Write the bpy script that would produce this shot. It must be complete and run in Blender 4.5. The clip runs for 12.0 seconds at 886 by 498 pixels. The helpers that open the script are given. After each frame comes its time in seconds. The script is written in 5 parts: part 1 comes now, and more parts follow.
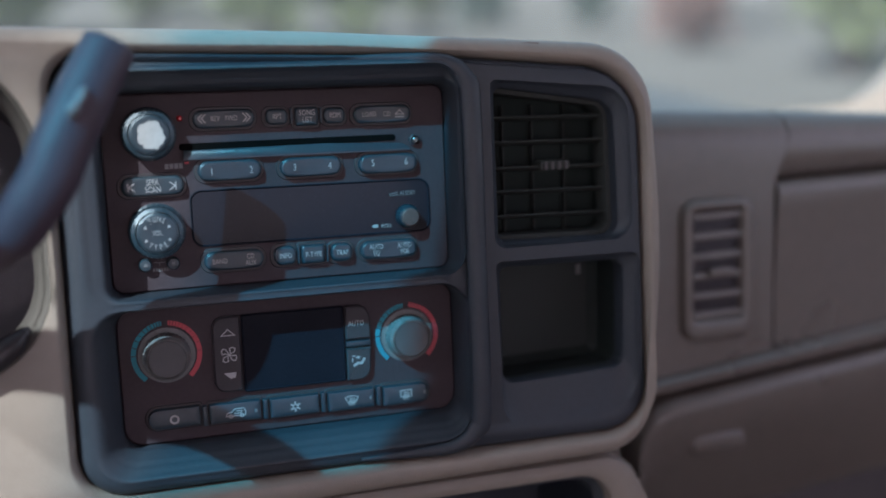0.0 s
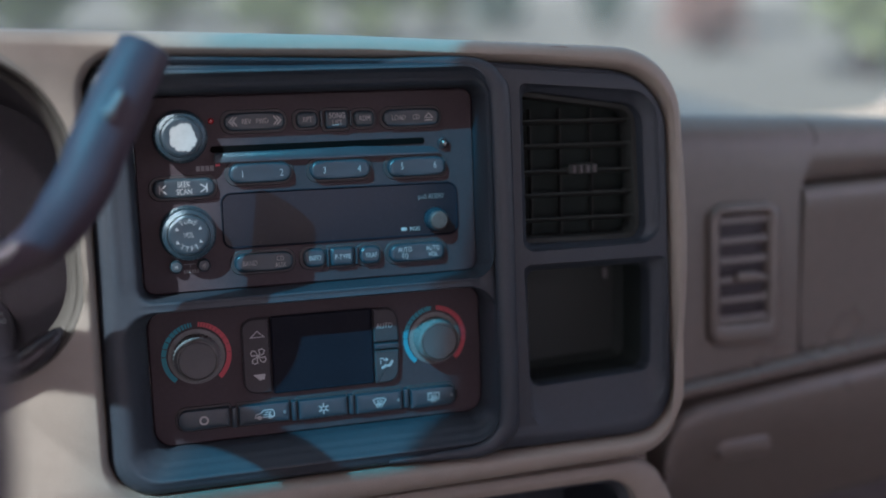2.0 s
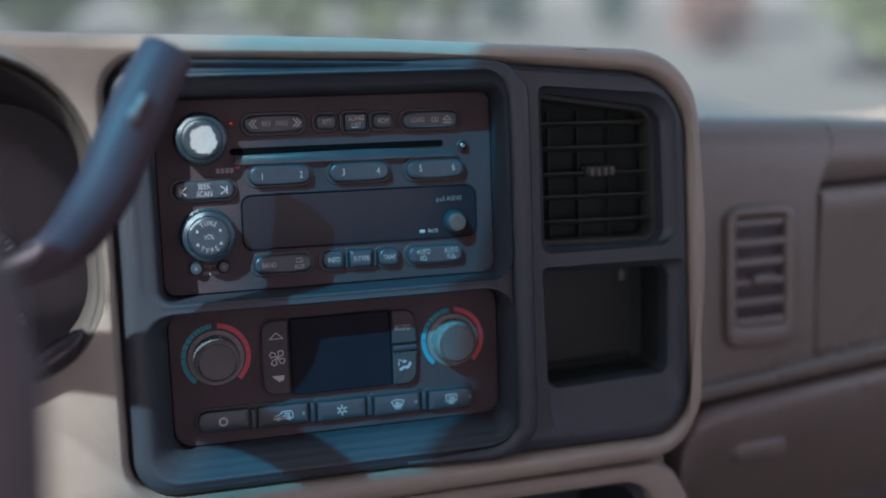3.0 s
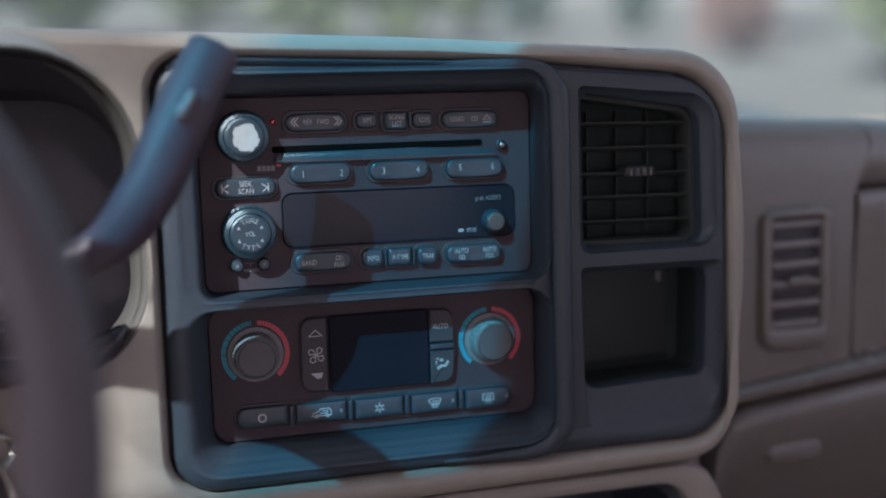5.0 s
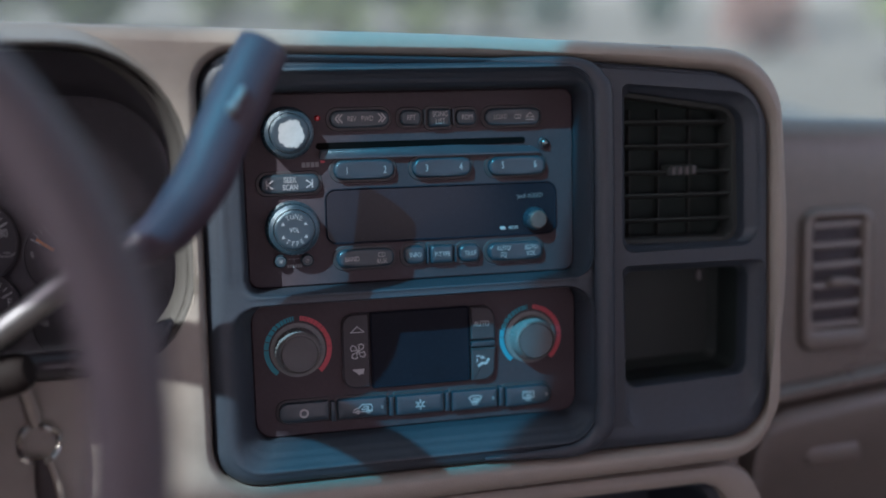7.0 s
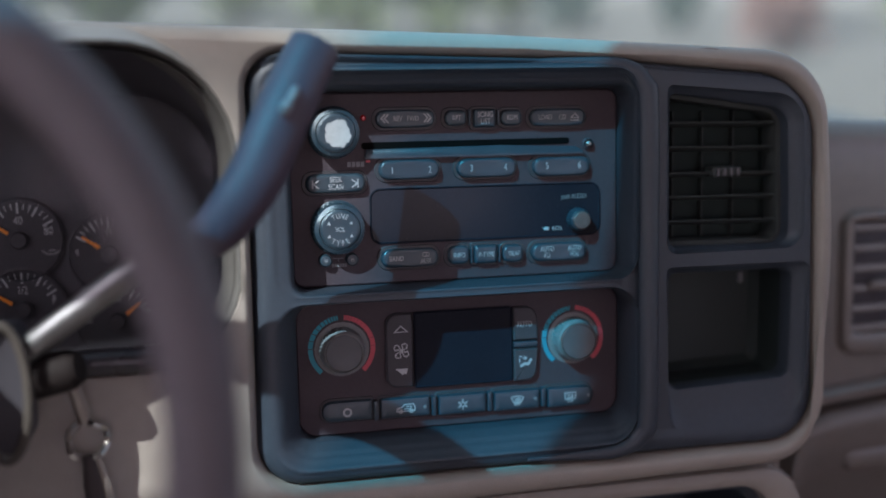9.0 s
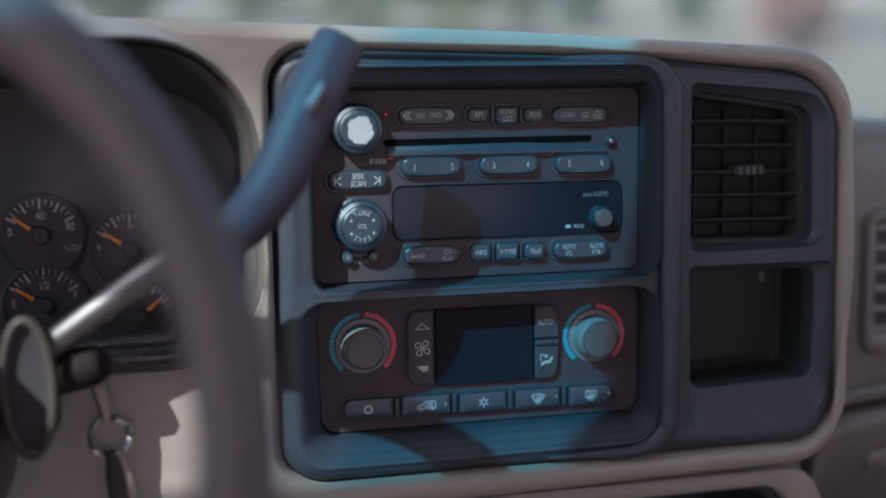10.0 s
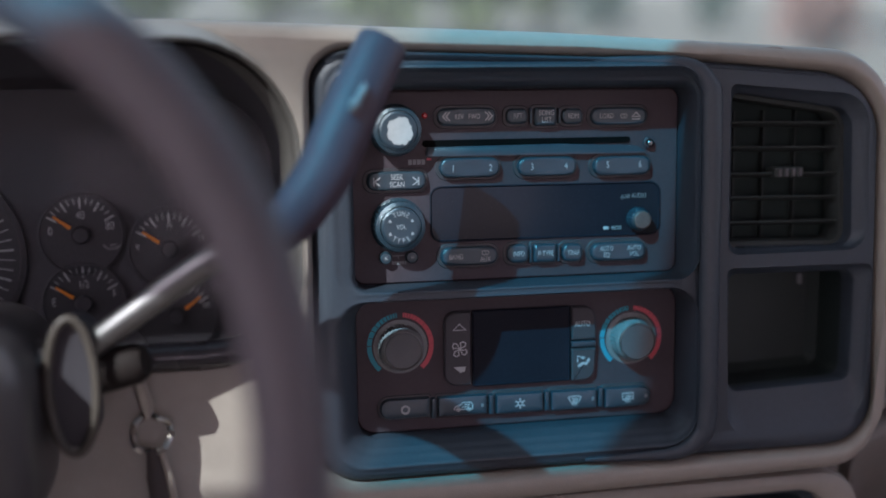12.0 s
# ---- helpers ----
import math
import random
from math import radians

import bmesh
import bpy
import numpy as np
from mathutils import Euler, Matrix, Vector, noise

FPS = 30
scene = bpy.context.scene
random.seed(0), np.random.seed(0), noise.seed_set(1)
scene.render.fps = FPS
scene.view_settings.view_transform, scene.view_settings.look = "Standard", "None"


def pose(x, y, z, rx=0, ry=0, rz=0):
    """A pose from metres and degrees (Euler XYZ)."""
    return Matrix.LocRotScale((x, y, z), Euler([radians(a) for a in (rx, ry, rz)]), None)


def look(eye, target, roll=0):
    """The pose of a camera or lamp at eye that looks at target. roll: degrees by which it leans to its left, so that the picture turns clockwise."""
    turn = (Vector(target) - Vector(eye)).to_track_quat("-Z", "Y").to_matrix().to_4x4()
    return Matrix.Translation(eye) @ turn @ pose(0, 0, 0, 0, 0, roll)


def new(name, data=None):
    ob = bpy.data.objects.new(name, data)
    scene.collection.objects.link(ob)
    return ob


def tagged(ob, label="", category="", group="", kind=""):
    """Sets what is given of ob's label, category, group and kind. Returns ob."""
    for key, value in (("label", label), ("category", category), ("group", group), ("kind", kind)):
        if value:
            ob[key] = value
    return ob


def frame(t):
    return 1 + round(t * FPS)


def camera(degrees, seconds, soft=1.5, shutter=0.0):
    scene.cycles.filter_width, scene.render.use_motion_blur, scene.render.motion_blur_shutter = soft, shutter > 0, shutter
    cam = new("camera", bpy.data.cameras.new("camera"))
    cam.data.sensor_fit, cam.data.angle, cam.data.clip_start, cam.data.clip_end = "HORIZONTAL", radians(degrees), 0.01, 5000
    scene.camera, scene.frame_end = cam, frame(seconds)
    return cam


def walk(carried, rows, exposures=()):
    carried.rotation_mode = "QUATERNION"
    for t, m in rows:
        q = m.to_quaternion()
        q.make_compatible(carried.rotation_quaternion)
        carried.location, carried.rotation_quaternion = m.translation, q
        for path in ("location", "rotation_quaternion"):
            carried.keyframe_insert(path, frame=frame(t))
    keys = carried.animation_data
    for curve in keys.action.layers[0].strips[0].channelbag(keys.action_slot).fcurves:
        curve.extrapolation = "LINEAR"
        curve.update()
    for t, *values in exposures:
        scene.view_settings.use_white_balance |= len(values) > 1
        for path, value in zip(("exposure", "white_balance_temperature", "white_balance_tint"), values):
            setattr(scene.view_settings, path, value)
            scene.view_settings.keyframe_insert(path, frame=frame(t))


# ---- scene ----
cam = camera(46.7, 12.0, soft=1.75)
cam.data.dof.use_dof = True
cam.data.dof.focus_distance = 0.60
cam.data.dof.aperture_fstop = 1.9

# The centre stack leans back: everything of the dashboard is laid out square
# to the stack (x right, y forward, z up along it) and leaned by STACK.
METRES, EYE, TILT, LEAN, TURN = 0.077, 1.35, 0.0, 0.0, -16.5
STACK = pose(0, 0, EYE) @ pose(0, 0, 0, -10.0) @ pose(0, 0, -EYE)
ROWS = [
    (0.0, 0.0, 0.0, 0.0, -0.31, -7.63, 2.29),
    (0.5, -0.0315, -0.0036, 0.0017, -0.14, -7.61, 2.2),
    (1.0, -0.056, -0.0115, 0.0078, 0.07, -7.54, 2.17),
    (1.5, -0.0864, -0.0175, 0.0117, 0.25, -7.48, 2.15),
    (2.0, -0.12, -0.0174, 0.0083, 0.45, -7.44, 2.12),
    (2.5, -0.1588, -0.0241, 0.0101, 0.64, -7.4, 2.1),
    (3.0, -0.205, -0.0362, 0.0182, 0.87, -7.34, 2.11),
    (5.0, -0.366, -0.0585, 0.0103, 1.93, -7.25, 1.78),
    (5.5, -0.4163, -0.0626, 0.0094, 2.25, -7.27, 1.67),
    (6.0, -0.4483, -0.0653, 0.0079, 2.54, -7.29, 1.6),
    (6.5, -0.4803, -0.0676, 0.0073, 2.82, -7.3, 1.54),
    (7.0, -0.5344, -0.0718, 0.0104, 3.12, -7.33, 1.47),
    (9.0, -0.7563, -0.088, 0.0214, 4.01, -7.34, 1.21),
    (9.5, -0.8029, -0.0843, 0.0211, 4.27, -7.4, 1.11),
    (10.0, -0.8484, -0.0799, 0.023, 4.59, -7.49, 1.01),
    (10.5, -0.8884, -0.0803, 0.0268, 4.91, -7.46, 0.98),
    (11.0, -0.9214, -0.0809, 0.0281, 5.19, -7.45, 1.0),
    (11.5, -0.9457, -0.0894, 0.0277, 5.46, -7.44, 0.93),
    (12.0, -0.9863, -0.0982, 0.0288, 5.72, -7.44, 0.87),
]
walk(cam, [(t, STACK @ pose(0, 0, EYE, TILT, LEAN, TURN) @ pose(METRES * x, METRES * y, METRES * z, 90 + pitch, roll, yaw)) for t, x, y, z, yaw, pitch, roll in ROWS])

# ---------------------------------------------------------------- light
scene.view_settings.exposure = 0.0
SUN_TO = Vector((-0.950, -0.785, 1.306)).normalized()   # towards the sun
world = bpy.data.worlds.new("sky")
scene.world = world
world.use_nodes = True
wn = world.node_tree.nodes
sky = wn.new("ShaderNodeTexSky")
sky.sky_type = "NISHITA"
sky.sun_disc = False
sky.sun_elevation = math.asin(SUN_TO.z)
sky.sun_rotation = math.atan2(SUN_TO.x, SUN_TO.y)
wn["Background"].inputs["Strength"].default_value = 0.12
world.node_tree.links.new(sky.outputs[0], wn["Background"].inputs["Color"])
sun = new("sun", bpy.data.lights.new("sun", "SUN"))
sun.data.energy = 8.2
sun.data.angle = radians(0.6)
sun.data.color = (0.93, 0.96, 1.0)
sun.matrix_world = look(SUN_TO * 20, (0, 0, 0))


def fill_lamp(name, eye, target, w, h, watts, color):
    """A fill lamp added by a window's opening to lift the cab's shade."""
    lamp = new(name, bpy.data.lights.new(name, "AREA"))
    lamp.data.shape, lamp.data.size, lamp.data.size_y, lamp.data.energy, lamp.data.color = "RECTANGLE", w, h, watts, color
    lamp.matrix_world = look(eye, target)
    return lamp


# Added fill, tinted to suit the tones of the shaded dash.
fill_lamp("driver_window_fill", (-0.96, 0.05, 1.56), (0.2, 0.05, 1.40), 1.0, 0.4, 2.2, (1.0, 0.80, 1.0))
fill_lamp("passenger_window_fill", (0.96, 0.05, 1.51), (0, 0.05, 1.40), 1.0, 0.5, 1.05, (0.94, 0.80, 1.0))
fill_lamp("rear_window_fill", (0.08, -1.59, 1.52), (0.08, 0, 1.42), 1.3, 0.45, 3.85, (1.0, 0.71, 0.84))
fill_lamp("windscreen_fill", (0.08, 0.70, 1.52), (0.08, 0.2, 1.08), 1.5, 0.9, 2.3, (0.52, 0.76, 1.0))
fill_lamp("roof_cutout_fill", (-0.66, 0.19, 1.89), (-0.40, 0.35, 1.0), 0.5, 0.3, 1.7, (1.0, 0.90, 0.92))


# ---------------------------------------------------------------- materials
def material(name, color, rough=0.5, vary=0.12, scale=60.0, bump=0.0, bump_scale=900.0, metal=0.0, dust=0.0, spec=0.5):
    """Painted or moulded stuff: colour that wanders at two scales, fine relief, a little dust."""
    m = bpy.data.materials.new(name)
    m.use_nodes = True
    nt = m.node_tree
    b = nt.nodes["Principled BSDF"]
    co = nt.nodes.new("ShaderNodeTexCoord")

    def noise_tex(sc, detail):
        n = nt.nodes.new("ShaderNodeTexNoise")
        n.inputs["Scale"].default_value = sc
        n.inputs["Detail"].default_value = detail
        nt.links.new(co.outputs["Object"], n.inputs["Vector"])
        return n
    big, fine = noise_tex(scale, 4), noise_tex(scale * 14, 2)
    mixf = nt.nodes.new("ShaderNodeMath")
    mixf.operation = "ADD"
    nt.links.new(big.outputs["Fac"], mixf.inputs[0])
    nt.links.new(fine.outputs["Fac"], mixf.inputs[1])
    ramp = nt.nodes.new("ShaderNodeMapRange")
    ramp.inputs["From Min"].default_value, ramp.inputs["From Max"].default_value = 0.7, 1.3
    ramp.inputs["To Min"].default_value, ramp.inputs["To Max"].default_value = 1 - vary, 1 + vary
    nt.links.new(mixf.outputs[0], ramp.inputs["Value"])
    mul = nt.nodes.new("ShaderNodeVectorMath")
    mul.operation = "SCALE"
    mul.inputs[0].default_value = color
    nt.links.new(ramp.outputs[0], mul.inputs["Scale"])
    last = mul.outputs[0]
    if dust:
        d = noise_tex(1400, 1)
        cut = nt.nodes.new("ShaderNodeMapRange")
        cut.inputs["From Min"].default_value, cut.inputs["From Max"].default_value = 0.72, 0.80
        cut.inputs["To Max"].default_value = dust
        nt.links.new(d.outputs["Fac"], cut.inputs["Value"])
        mx = nt.nodes.new("ShaderNodeMix")
        mx.data_type = "RGBA"
        nt.links.new(cut.outputs[0], mx.inputs["Factor"])
        nt.links.new(last, mx.inputs["A"])
        mx.inputs["B"].default_value = (0.35, 0.34, 0.33, 1)
        last = mx.outputs["Result"]
    nt.links.new(last, b.inputs["Base Color"])
    b.inputs["Roughness"].default_value = rough
    b.inputs["Metallic"].default_value = metal
    b.inputs["Specular IOR Level"].default_value = spec
    rr = nt.nodes.new("ShaderNodeMapRange")
    rr.inputs["To Min"].default_value, rr.inputs["To Max"].default_value = max(0.02, rough - 0.1), min(1, rough + 0.1)
    nt.links.new(big.outputs["Fac"], rr.inputs["Value"])
    nt.links.new(rr.outputs[0], b.inputs["Roughness"])
    if bump:
        v = nt.nodes.new("ShaderNodeTexVoronoi")
        v.inputs["Scale"].default_value = bump_scale
        nt.links.new(co.outputs["Object"], v.inputs["Vector"])
        bp = nt.nodes.new("ShaderNodeBump")
        bp.inputs["Strength"].default_value = bump
        bp.inputs["Distance"].default_value = 0.0006
        nt.links.new(v.outputs["Distance"], bp.inputs["Height"])
        nt.links.new(bp.outputs[0], b.inputs["Normal"])
    return m


TAN = material("tan_vinyl", (0.288, 0.255, 0.218), 0.45, 0.05, 9, 0.15, 900, spec=0.7)
TAN_DARK = material("brown_vinyl", (0.146, 0.127, 0.112), 0.30, 0.08, 9, 0.18, 900, spec=1.0)
TAN_SHADED = material("shaded_tan_vinyl", (0.085, 0.080, 0.070), 0.6, 0.06, 9, 0.15, 900)
SCUFF = material("scuff", (0.24, 0.205, 0.18), 0.7, 0.3, 300)
BEZEL = material("charcoal_plastic", (0.031, 0.040, 0.052), 0.46, 0.10, 25, 0.18, 1500, dust=0.12, spec=0.55)
FACE = material("black_faceplate", (0.058, 0.043, 0.050), 0.5, 0.10, 30, 0.25, 2200, dust=0.06, spec=0.3)
BUTTON = material("button_rubber", (0.020, 0.040, 0.054), 0.32, 0.10, 60, 0.2, 2500, dust=0.10, spec=0.8)
LINER = material("liner_black", (0.052, 0.048, 0.057), 0.6, 0.1, 25, 0.3, 1500)
BLACK = material("deep_black_plastic", (0.085, 0.078, 0.082), 0.5, 0.15, 30)
DUCT = material("duct_black", (0.018, 0.026, 0.024), 0.6, 0.12, 60, 0.15, 1500)
DUCT_SHADE = material("shaded_duct_black", (0.022, 0.031, 0.029), 0.8, 0.12, 60, spec=0.2)
VENT_BLACK = material("vent_black", (0.041, 0.047, 0.045), 0.6, 0.12, 60, 0.15, 1500, spec=0.25)
RIB = material("worn_rib", (0.10, 0.095, 0.10), 0.5, 0.15, 300)
PRINT = material("printed_white", (0.42, 0.43, 0.44), 0.5, 0.10, 200)
PRINT_DIM = material("printed_grey", (0.20, 0.20, 0.21), 0.5, 0.15, 300)
RED = material("red_print", (0.55, 0.075, 0.10), 0.5, 0.10, 120)
BLUE = material("cyan_print", (0.015, 0.27, 0.35), 0.5, 0.10, 120)
LED = material("red_lens", (0.45, 0.02, 0.03), 0.25, 0.05, 200)
ORANGE = material("orange_needle", (0.85, 0.26, 0.03), 0.5, 0.05, 100)
CHROME = material("satin_chrome", (0.27, 0.265, 0.26), 0.44, 0.05, 60, metal=1.0)
KNOB = material("worn_knob_face", (0.085, 0.085, 0.090), 0.45, 0.10, 120, 0.2, 2200, dust=0.08)
KNOB_WARM = material("worn_brown_cap", (0.10, 0.064, 0.058), 0.55, 0.25, 500)
SILVER = material("silver_cap", (0.42, 0.41, 0.40), 0.5, 0.10, 260)
WHEEL = material("wheel_leather", (0.086, 0.067, 0.076), 0.6, 0.12, 25, 0.4, 1100)
HUB = material("hub_vinyl", (0.040, 0.034, 0.038), 0.5, 0.12, 25, 0.4, 1100)
LEVER = material("lever_plastic", (0.064, 0.047, 0.064), 0.50, 0.10, 40, 0.25, 1200, spec=0.35)
DIAL = material("dial_black", (0.044, 0.041, 0.048), 0.55, 0.15, 40)
SCREEN = material("dark_screen", (0.013, 0.015, 0.022), 0.14, 0.10, 30, dust=0.08, spec=0.12)
KEYMETAL = material("worn_nickel", (0.42, 0.39, 0.36), 0.35, 0.12, 200, metal=1.0)
LOCK_RIM = material("lock_rim", (0.062, 0.052, 0.042), 0.55, 0.12, 40)
GLOSS_BLACK = material("gloss_black", (0.030, 0.028, 0.032), 0.28, 0.1, 40)
SHROUD = material("dark_brown_plastic", (0.046, 0.040, 0.042), 0.36, 0.1, 20, 0.2, 1200, spec=0.8)
PIVOT = material("dark_pivot", (0.017, 0.013, 0.012), 0.65, 0.15, 60, spec=0.15)
LEATHER = material("black_strap", (0.05, 0.04, 0.04), 0.6, 0.15, 60, 0.3, 1500)


# ---------------------------------------------------------------- builders
def part(name, bm, mat, parent=None, label="", angle=38.0):
    """One mesh object, smooth but for its sharp edges, under a thing or a part."""
    bmesh.ops.remove_doubles(bm, verts=bm.verts, dist=1e-6)
    bmesh.ops.recalc_face_normals(bm, faces=bm.faces)
    me = bpy.data.meshes.new(name)
    bm.to_mesh(me)
    bm.free()
    me.polygons.foreach_set("use_smooth", [True] * len(me.polygons))
    me.set_sharp_from_angle(angle=radians(angle))
    me.materials.append(mat)
    ob = new(name, me)
    if parent:
        ob.parent = parent
    if label:
        ob["label"] = label
    return ob


def thing(name, label, category, leaned=True, group="", kind=""):
    ob = new(name)
    ob.empty_display_size = 0.02
    if leaned:
        ob.matrix_world = STACK
    return tagged(ob, label, category, group, kind)


def rounded(points, seg=7):
    """A closed outline in x and z: corners (x, z, radius), joined by arcs."""
    out, n = [], len(points)
    for i, (x, z, r) in enumerate(points):
        p = Vector((x, z))
        a = Vector(points[i - 1][:2]) - p
        b = Vector(points[(i + 1) % n][:2]) - p
        ua, ub = a.normalized(), b.normalized()
        half = max(0.02, ua.angle(ub) / 2)
        if r <= 0 or half > 1.56:
            out += [p] * (seg + 1)
            continue
        reach = min(r / math.tan(half), a.length * 0.49, b.length * 0.49)
        rad = reach * math.tan(half)
        c = p + (ua + ub).normalized() * (rad / math.sin(half))
        s, e = p + ua * reach - c, p + ub * reach - c
        turn = s.angle_signed(e)
        for k in range(seg + 1):
            w = -turn * k / seg
            out.append(c + Vector((s.x * math.cos(w) - s.y * math.sin(w), s.x * math.sin(w) + s.y * math.cos(w))))
    return out


def rr(x0, z0, x1, z1, r, seg=6):
    return rounded([(x0, z0, r), (x1, z0, r), (x1, z1, r), (x0, z1, r)], seg)


def grown(loop, d):
    """The outline moved outwards by d (inwards where negative)."""
    n, area = len(loop), 0
    for i in range(n):
        area += loop[i - 1].x * loop[i].y - loop[i].x * loop[i - 1].y
    sign = 1 if area > 0 else -1
    out = []
    for i in range(n):
        j, k = i - 1, (i + 1) % n
        while (loop[j] - loop[i]).length < 1e-7:
            j -= 1
        while (loop[k] - loop[i]).length < 1e-7:
            k = (k + 1) % n
        t1, t2 = (loop[i] - loop[j]).normalized(), (loop[k] - loop[i]).normalized()
        n1, n2 = Vector((t1.y, -t1.x)), Vector((t2.y, -t2.x))
        m = (n1 + n2).normalized()
        out.append(loop[i] + m * (sign * d / max(0.5, m.dot(n1))))
    return out


def rings(bm, loops, cap_first=False, cap_last=True):
    """Skin through outlines [(outline, y), ...]; y may also be a function of (x, z)."""
    made = []
    for loop, y in loops:
        made.append([bm.verts.new((p.x, y(p.x, p.y) if callable(y) else y, p.y)) for p in loop])
    for a, b in zip(made, made[1:]):
        n = len(a)
        for i in range(n):
            j = (i + 1) % n
            bm.faces.new((a[i], a[j], b[j], b[i]))
    if cap_first:
        bm.faces.new(made[0])
    if cap_last:
        bm.faces.new(made[-1])
    return made


def sheet(bm, outer, holes, y):
    """A flat plate at y with holes in it."""
    edges = []
    for loop in [outer, *holes]:
        clean = [p for i, p in enumerate(loop) if (p - loop[i - 1]).length > 1e-6]
        vs = [bm.verts.new((p.x, y, p.y)) for p in clean]
        edges += [bm.edges.new((vs[i - 1], vs[i])) for i in range(len(vs))]
    bmesh.ops.triangle_fill(bm, use_beauty=True, use_dissolve=False, edges=edges, normal=(0, -1, 0))


def pad(x0, z0, x1, z1, r, y_back, y_front, soft=0.0012, dome=0.0):
    """A key or plate with a rounded front edge."""
    bm = bmesh.new()
    def cut(d):
        return rr(x0 + d, z0 + d, x1 - d, z1 - d, max(r - d, 0.0002))
    loops = [(cut(0), y_back), (cut(0), y_front + soft), (cut(soft * 0.35), y_front + soft * 0.35), (cut(soft), y_front)]
    if dome:
        loops += [(cut(soft * 2.2), y_front - dome)]
    rings(bm, loops)
    return bm


def rubber_key(x0, z0, x1, z1, r, y_back, y_front, dish):
    """A soft key: round ends, a rolled edge and a shallow dip along its middle."""
    bm = bmesh.new()
    half, mid, made = (z1 - z0) / 2, (z0 + z1) / 2, []
    for k in range(25):
        u = 0.5 - 0.5 * math.cos(math.pi * k / 24)
        x = x0 + (x1 - x0) * u
        e = min(x - x0, x1 - x)
        h = half - r + math.sqrt(max(0.0, r * r - max(0.0, r - e) ** 2)) if e < r else half
        h = max(h, 0.0008)
        roll = 0.0016 * max(0.0, 1 - e / 0.0022) ** 2
        dip = dish * math.sin(math.pi * u) ** 2
        made.append([bm.verts.new((x, y, mid + h * w)) for w, y in ((-1, y_back), (-1, y_front + 0.0017 + roll * 0.4), (-0.93, y_front + 0.0008 + roll), (-0.78, y_front + 0.0001 + roll + dip * 0.5), (-0.4, y_front + roll + dip), (0.4, y_front + roll + dip),
                                                                    (0.78, y_front + 0.0001 + roll + dip * 0.5), (0.93, y_front + 0.0008 + roll), (1, y_front + 0.0017 + roll * 0.4), (1, y_back))])
    for a, b in zip(made, made[1:]):
        for i in range(9):
            bm.faces.new((a[i], a[i + 1], b[i + 1], b[i]))
    bm.faces.new(made[0])
    bm.faces.new(made[-1][::-1])
    return bm


def lathe(cx, cz, profile, n=40, flute=None):
    """Turned about the axis that points at the seats; profile: (radius, y). flute: (number, depth, y from, y to)."""
    bm = bmesh.new()
    made = []
    for r, y in profile:
        ring = []
        for i in range(n):
            a = 2 * math.pi * i / n
            q = r
            if flute and flute[2] <= y <= flute[3]:
                q -= flute[1] * (0.5 + 0.5 * math.cos(a * flute[0])) ** 2
            ring.append(bm.verts.new((cx + q * math.cos(a), y, cz + q * math.sin(a))))
        made.append(ring)
    for a, b in zip(made, made[1:]):
        for i in range(n):
            j = (i + 1) % n
            bm.faces.new((a[i], a[j], b[j], b[i]))
    bm.faces.new(made[-1])
    return bm


def tube(bm, points, radii, n=14, flat=1.0, up=(0, 0, 1)):
    """A round or oval bar along points."""
    made = []
    pts = [Vector(p) for p in points]
    for i, p in enumerate(pts):
        d = (pts[min(i + 1, len(pts) - 1)] - pts[max(i - 1, 0)]).normalized()
        s = d.cross(Vector(up)).normalized()
        u = s.cross(d).normalized()
        made.append([bm.verts.new(p + radii[i] * (math.cos(2 * math.pi * k / n) * s + flat * math.sin(2 * math.pi * k / n) * u)) for k in range(n)])
    for a, b in zip(made, made[1:]):
        for i in range(n):
            j = (i + 1) % n
            bm.faces.new((a[i], a[j], b[j], b[i]))
    bm.faces.new(made[0])
    bm.faces.new(made[-1])
    return bm


def smooth_path(points, n):
    """Catmull-Rom through points."""
    pts = [Vector(p) for p in points]
    pts = [2 * pts[0] - pts[1], *pts, 2 * pts[-1] - pts[-2]]
    out = []
    for i in range(1, len(pts) - 2):
        for k in range(n):
            t = k / n
            a, b, c, d = pts[i - 1:i + 3]
            out.append(0.5 * (2 * b + (c - a) * t + (2 * a - 5 * b + 4 * c - d) * t * t + (3 * b - a - 3 * c + d) * t ** 3))
    return [*out, pts[-2]]


def box(bm, x0, x1, y0, y1, z0, z1):
    v = [bm.verts.new((x, y, z)) for x in (x0, x1) for y in (y0, y1) for z in (z0, z1)]
    for f in ((0, 1, 3, 2), (4, 6, 7, 5), (0, 4, 5, 1), (2, 3, 7, 6), (0, 2, 6, 4), (1, 5, 7, 3)):
        bm.faces.new([v[i] for i in f])
    return bm


def lettering(text, x, z, y, size, mat, parent, name="lettering", stretch=0.74):
    """Printed words, centred on x and z, facing the seats."""
    cu = bpy.data.curves.new(name, "FONT")
    cu.body, cu.size, cu.align_x, cu.align_y, cu.extrude = text, size, "CENTER", "CENTER", 0.00008
    cu.resolution_u = 3
    cu.offset = 0.0
    tmp = new(name, cu)
    me = bpy.data.meshes.new_from_object(tmp.evaluated_get(bpy.context.evaluated_depsgraph_get()))
    bpy.data.objects.remove(tmp)
    me.transform(Matrix.Translation((x, y, z)) @ Matrix.Rotation(radians(90), 4, "X") @ Matrix.Diagonal((stretch, 1, 1, 1)))
    me.materials.clear()
    me.materials.append(mat)
    ob = new(name, me)
    ob.parent = parent
    return ob


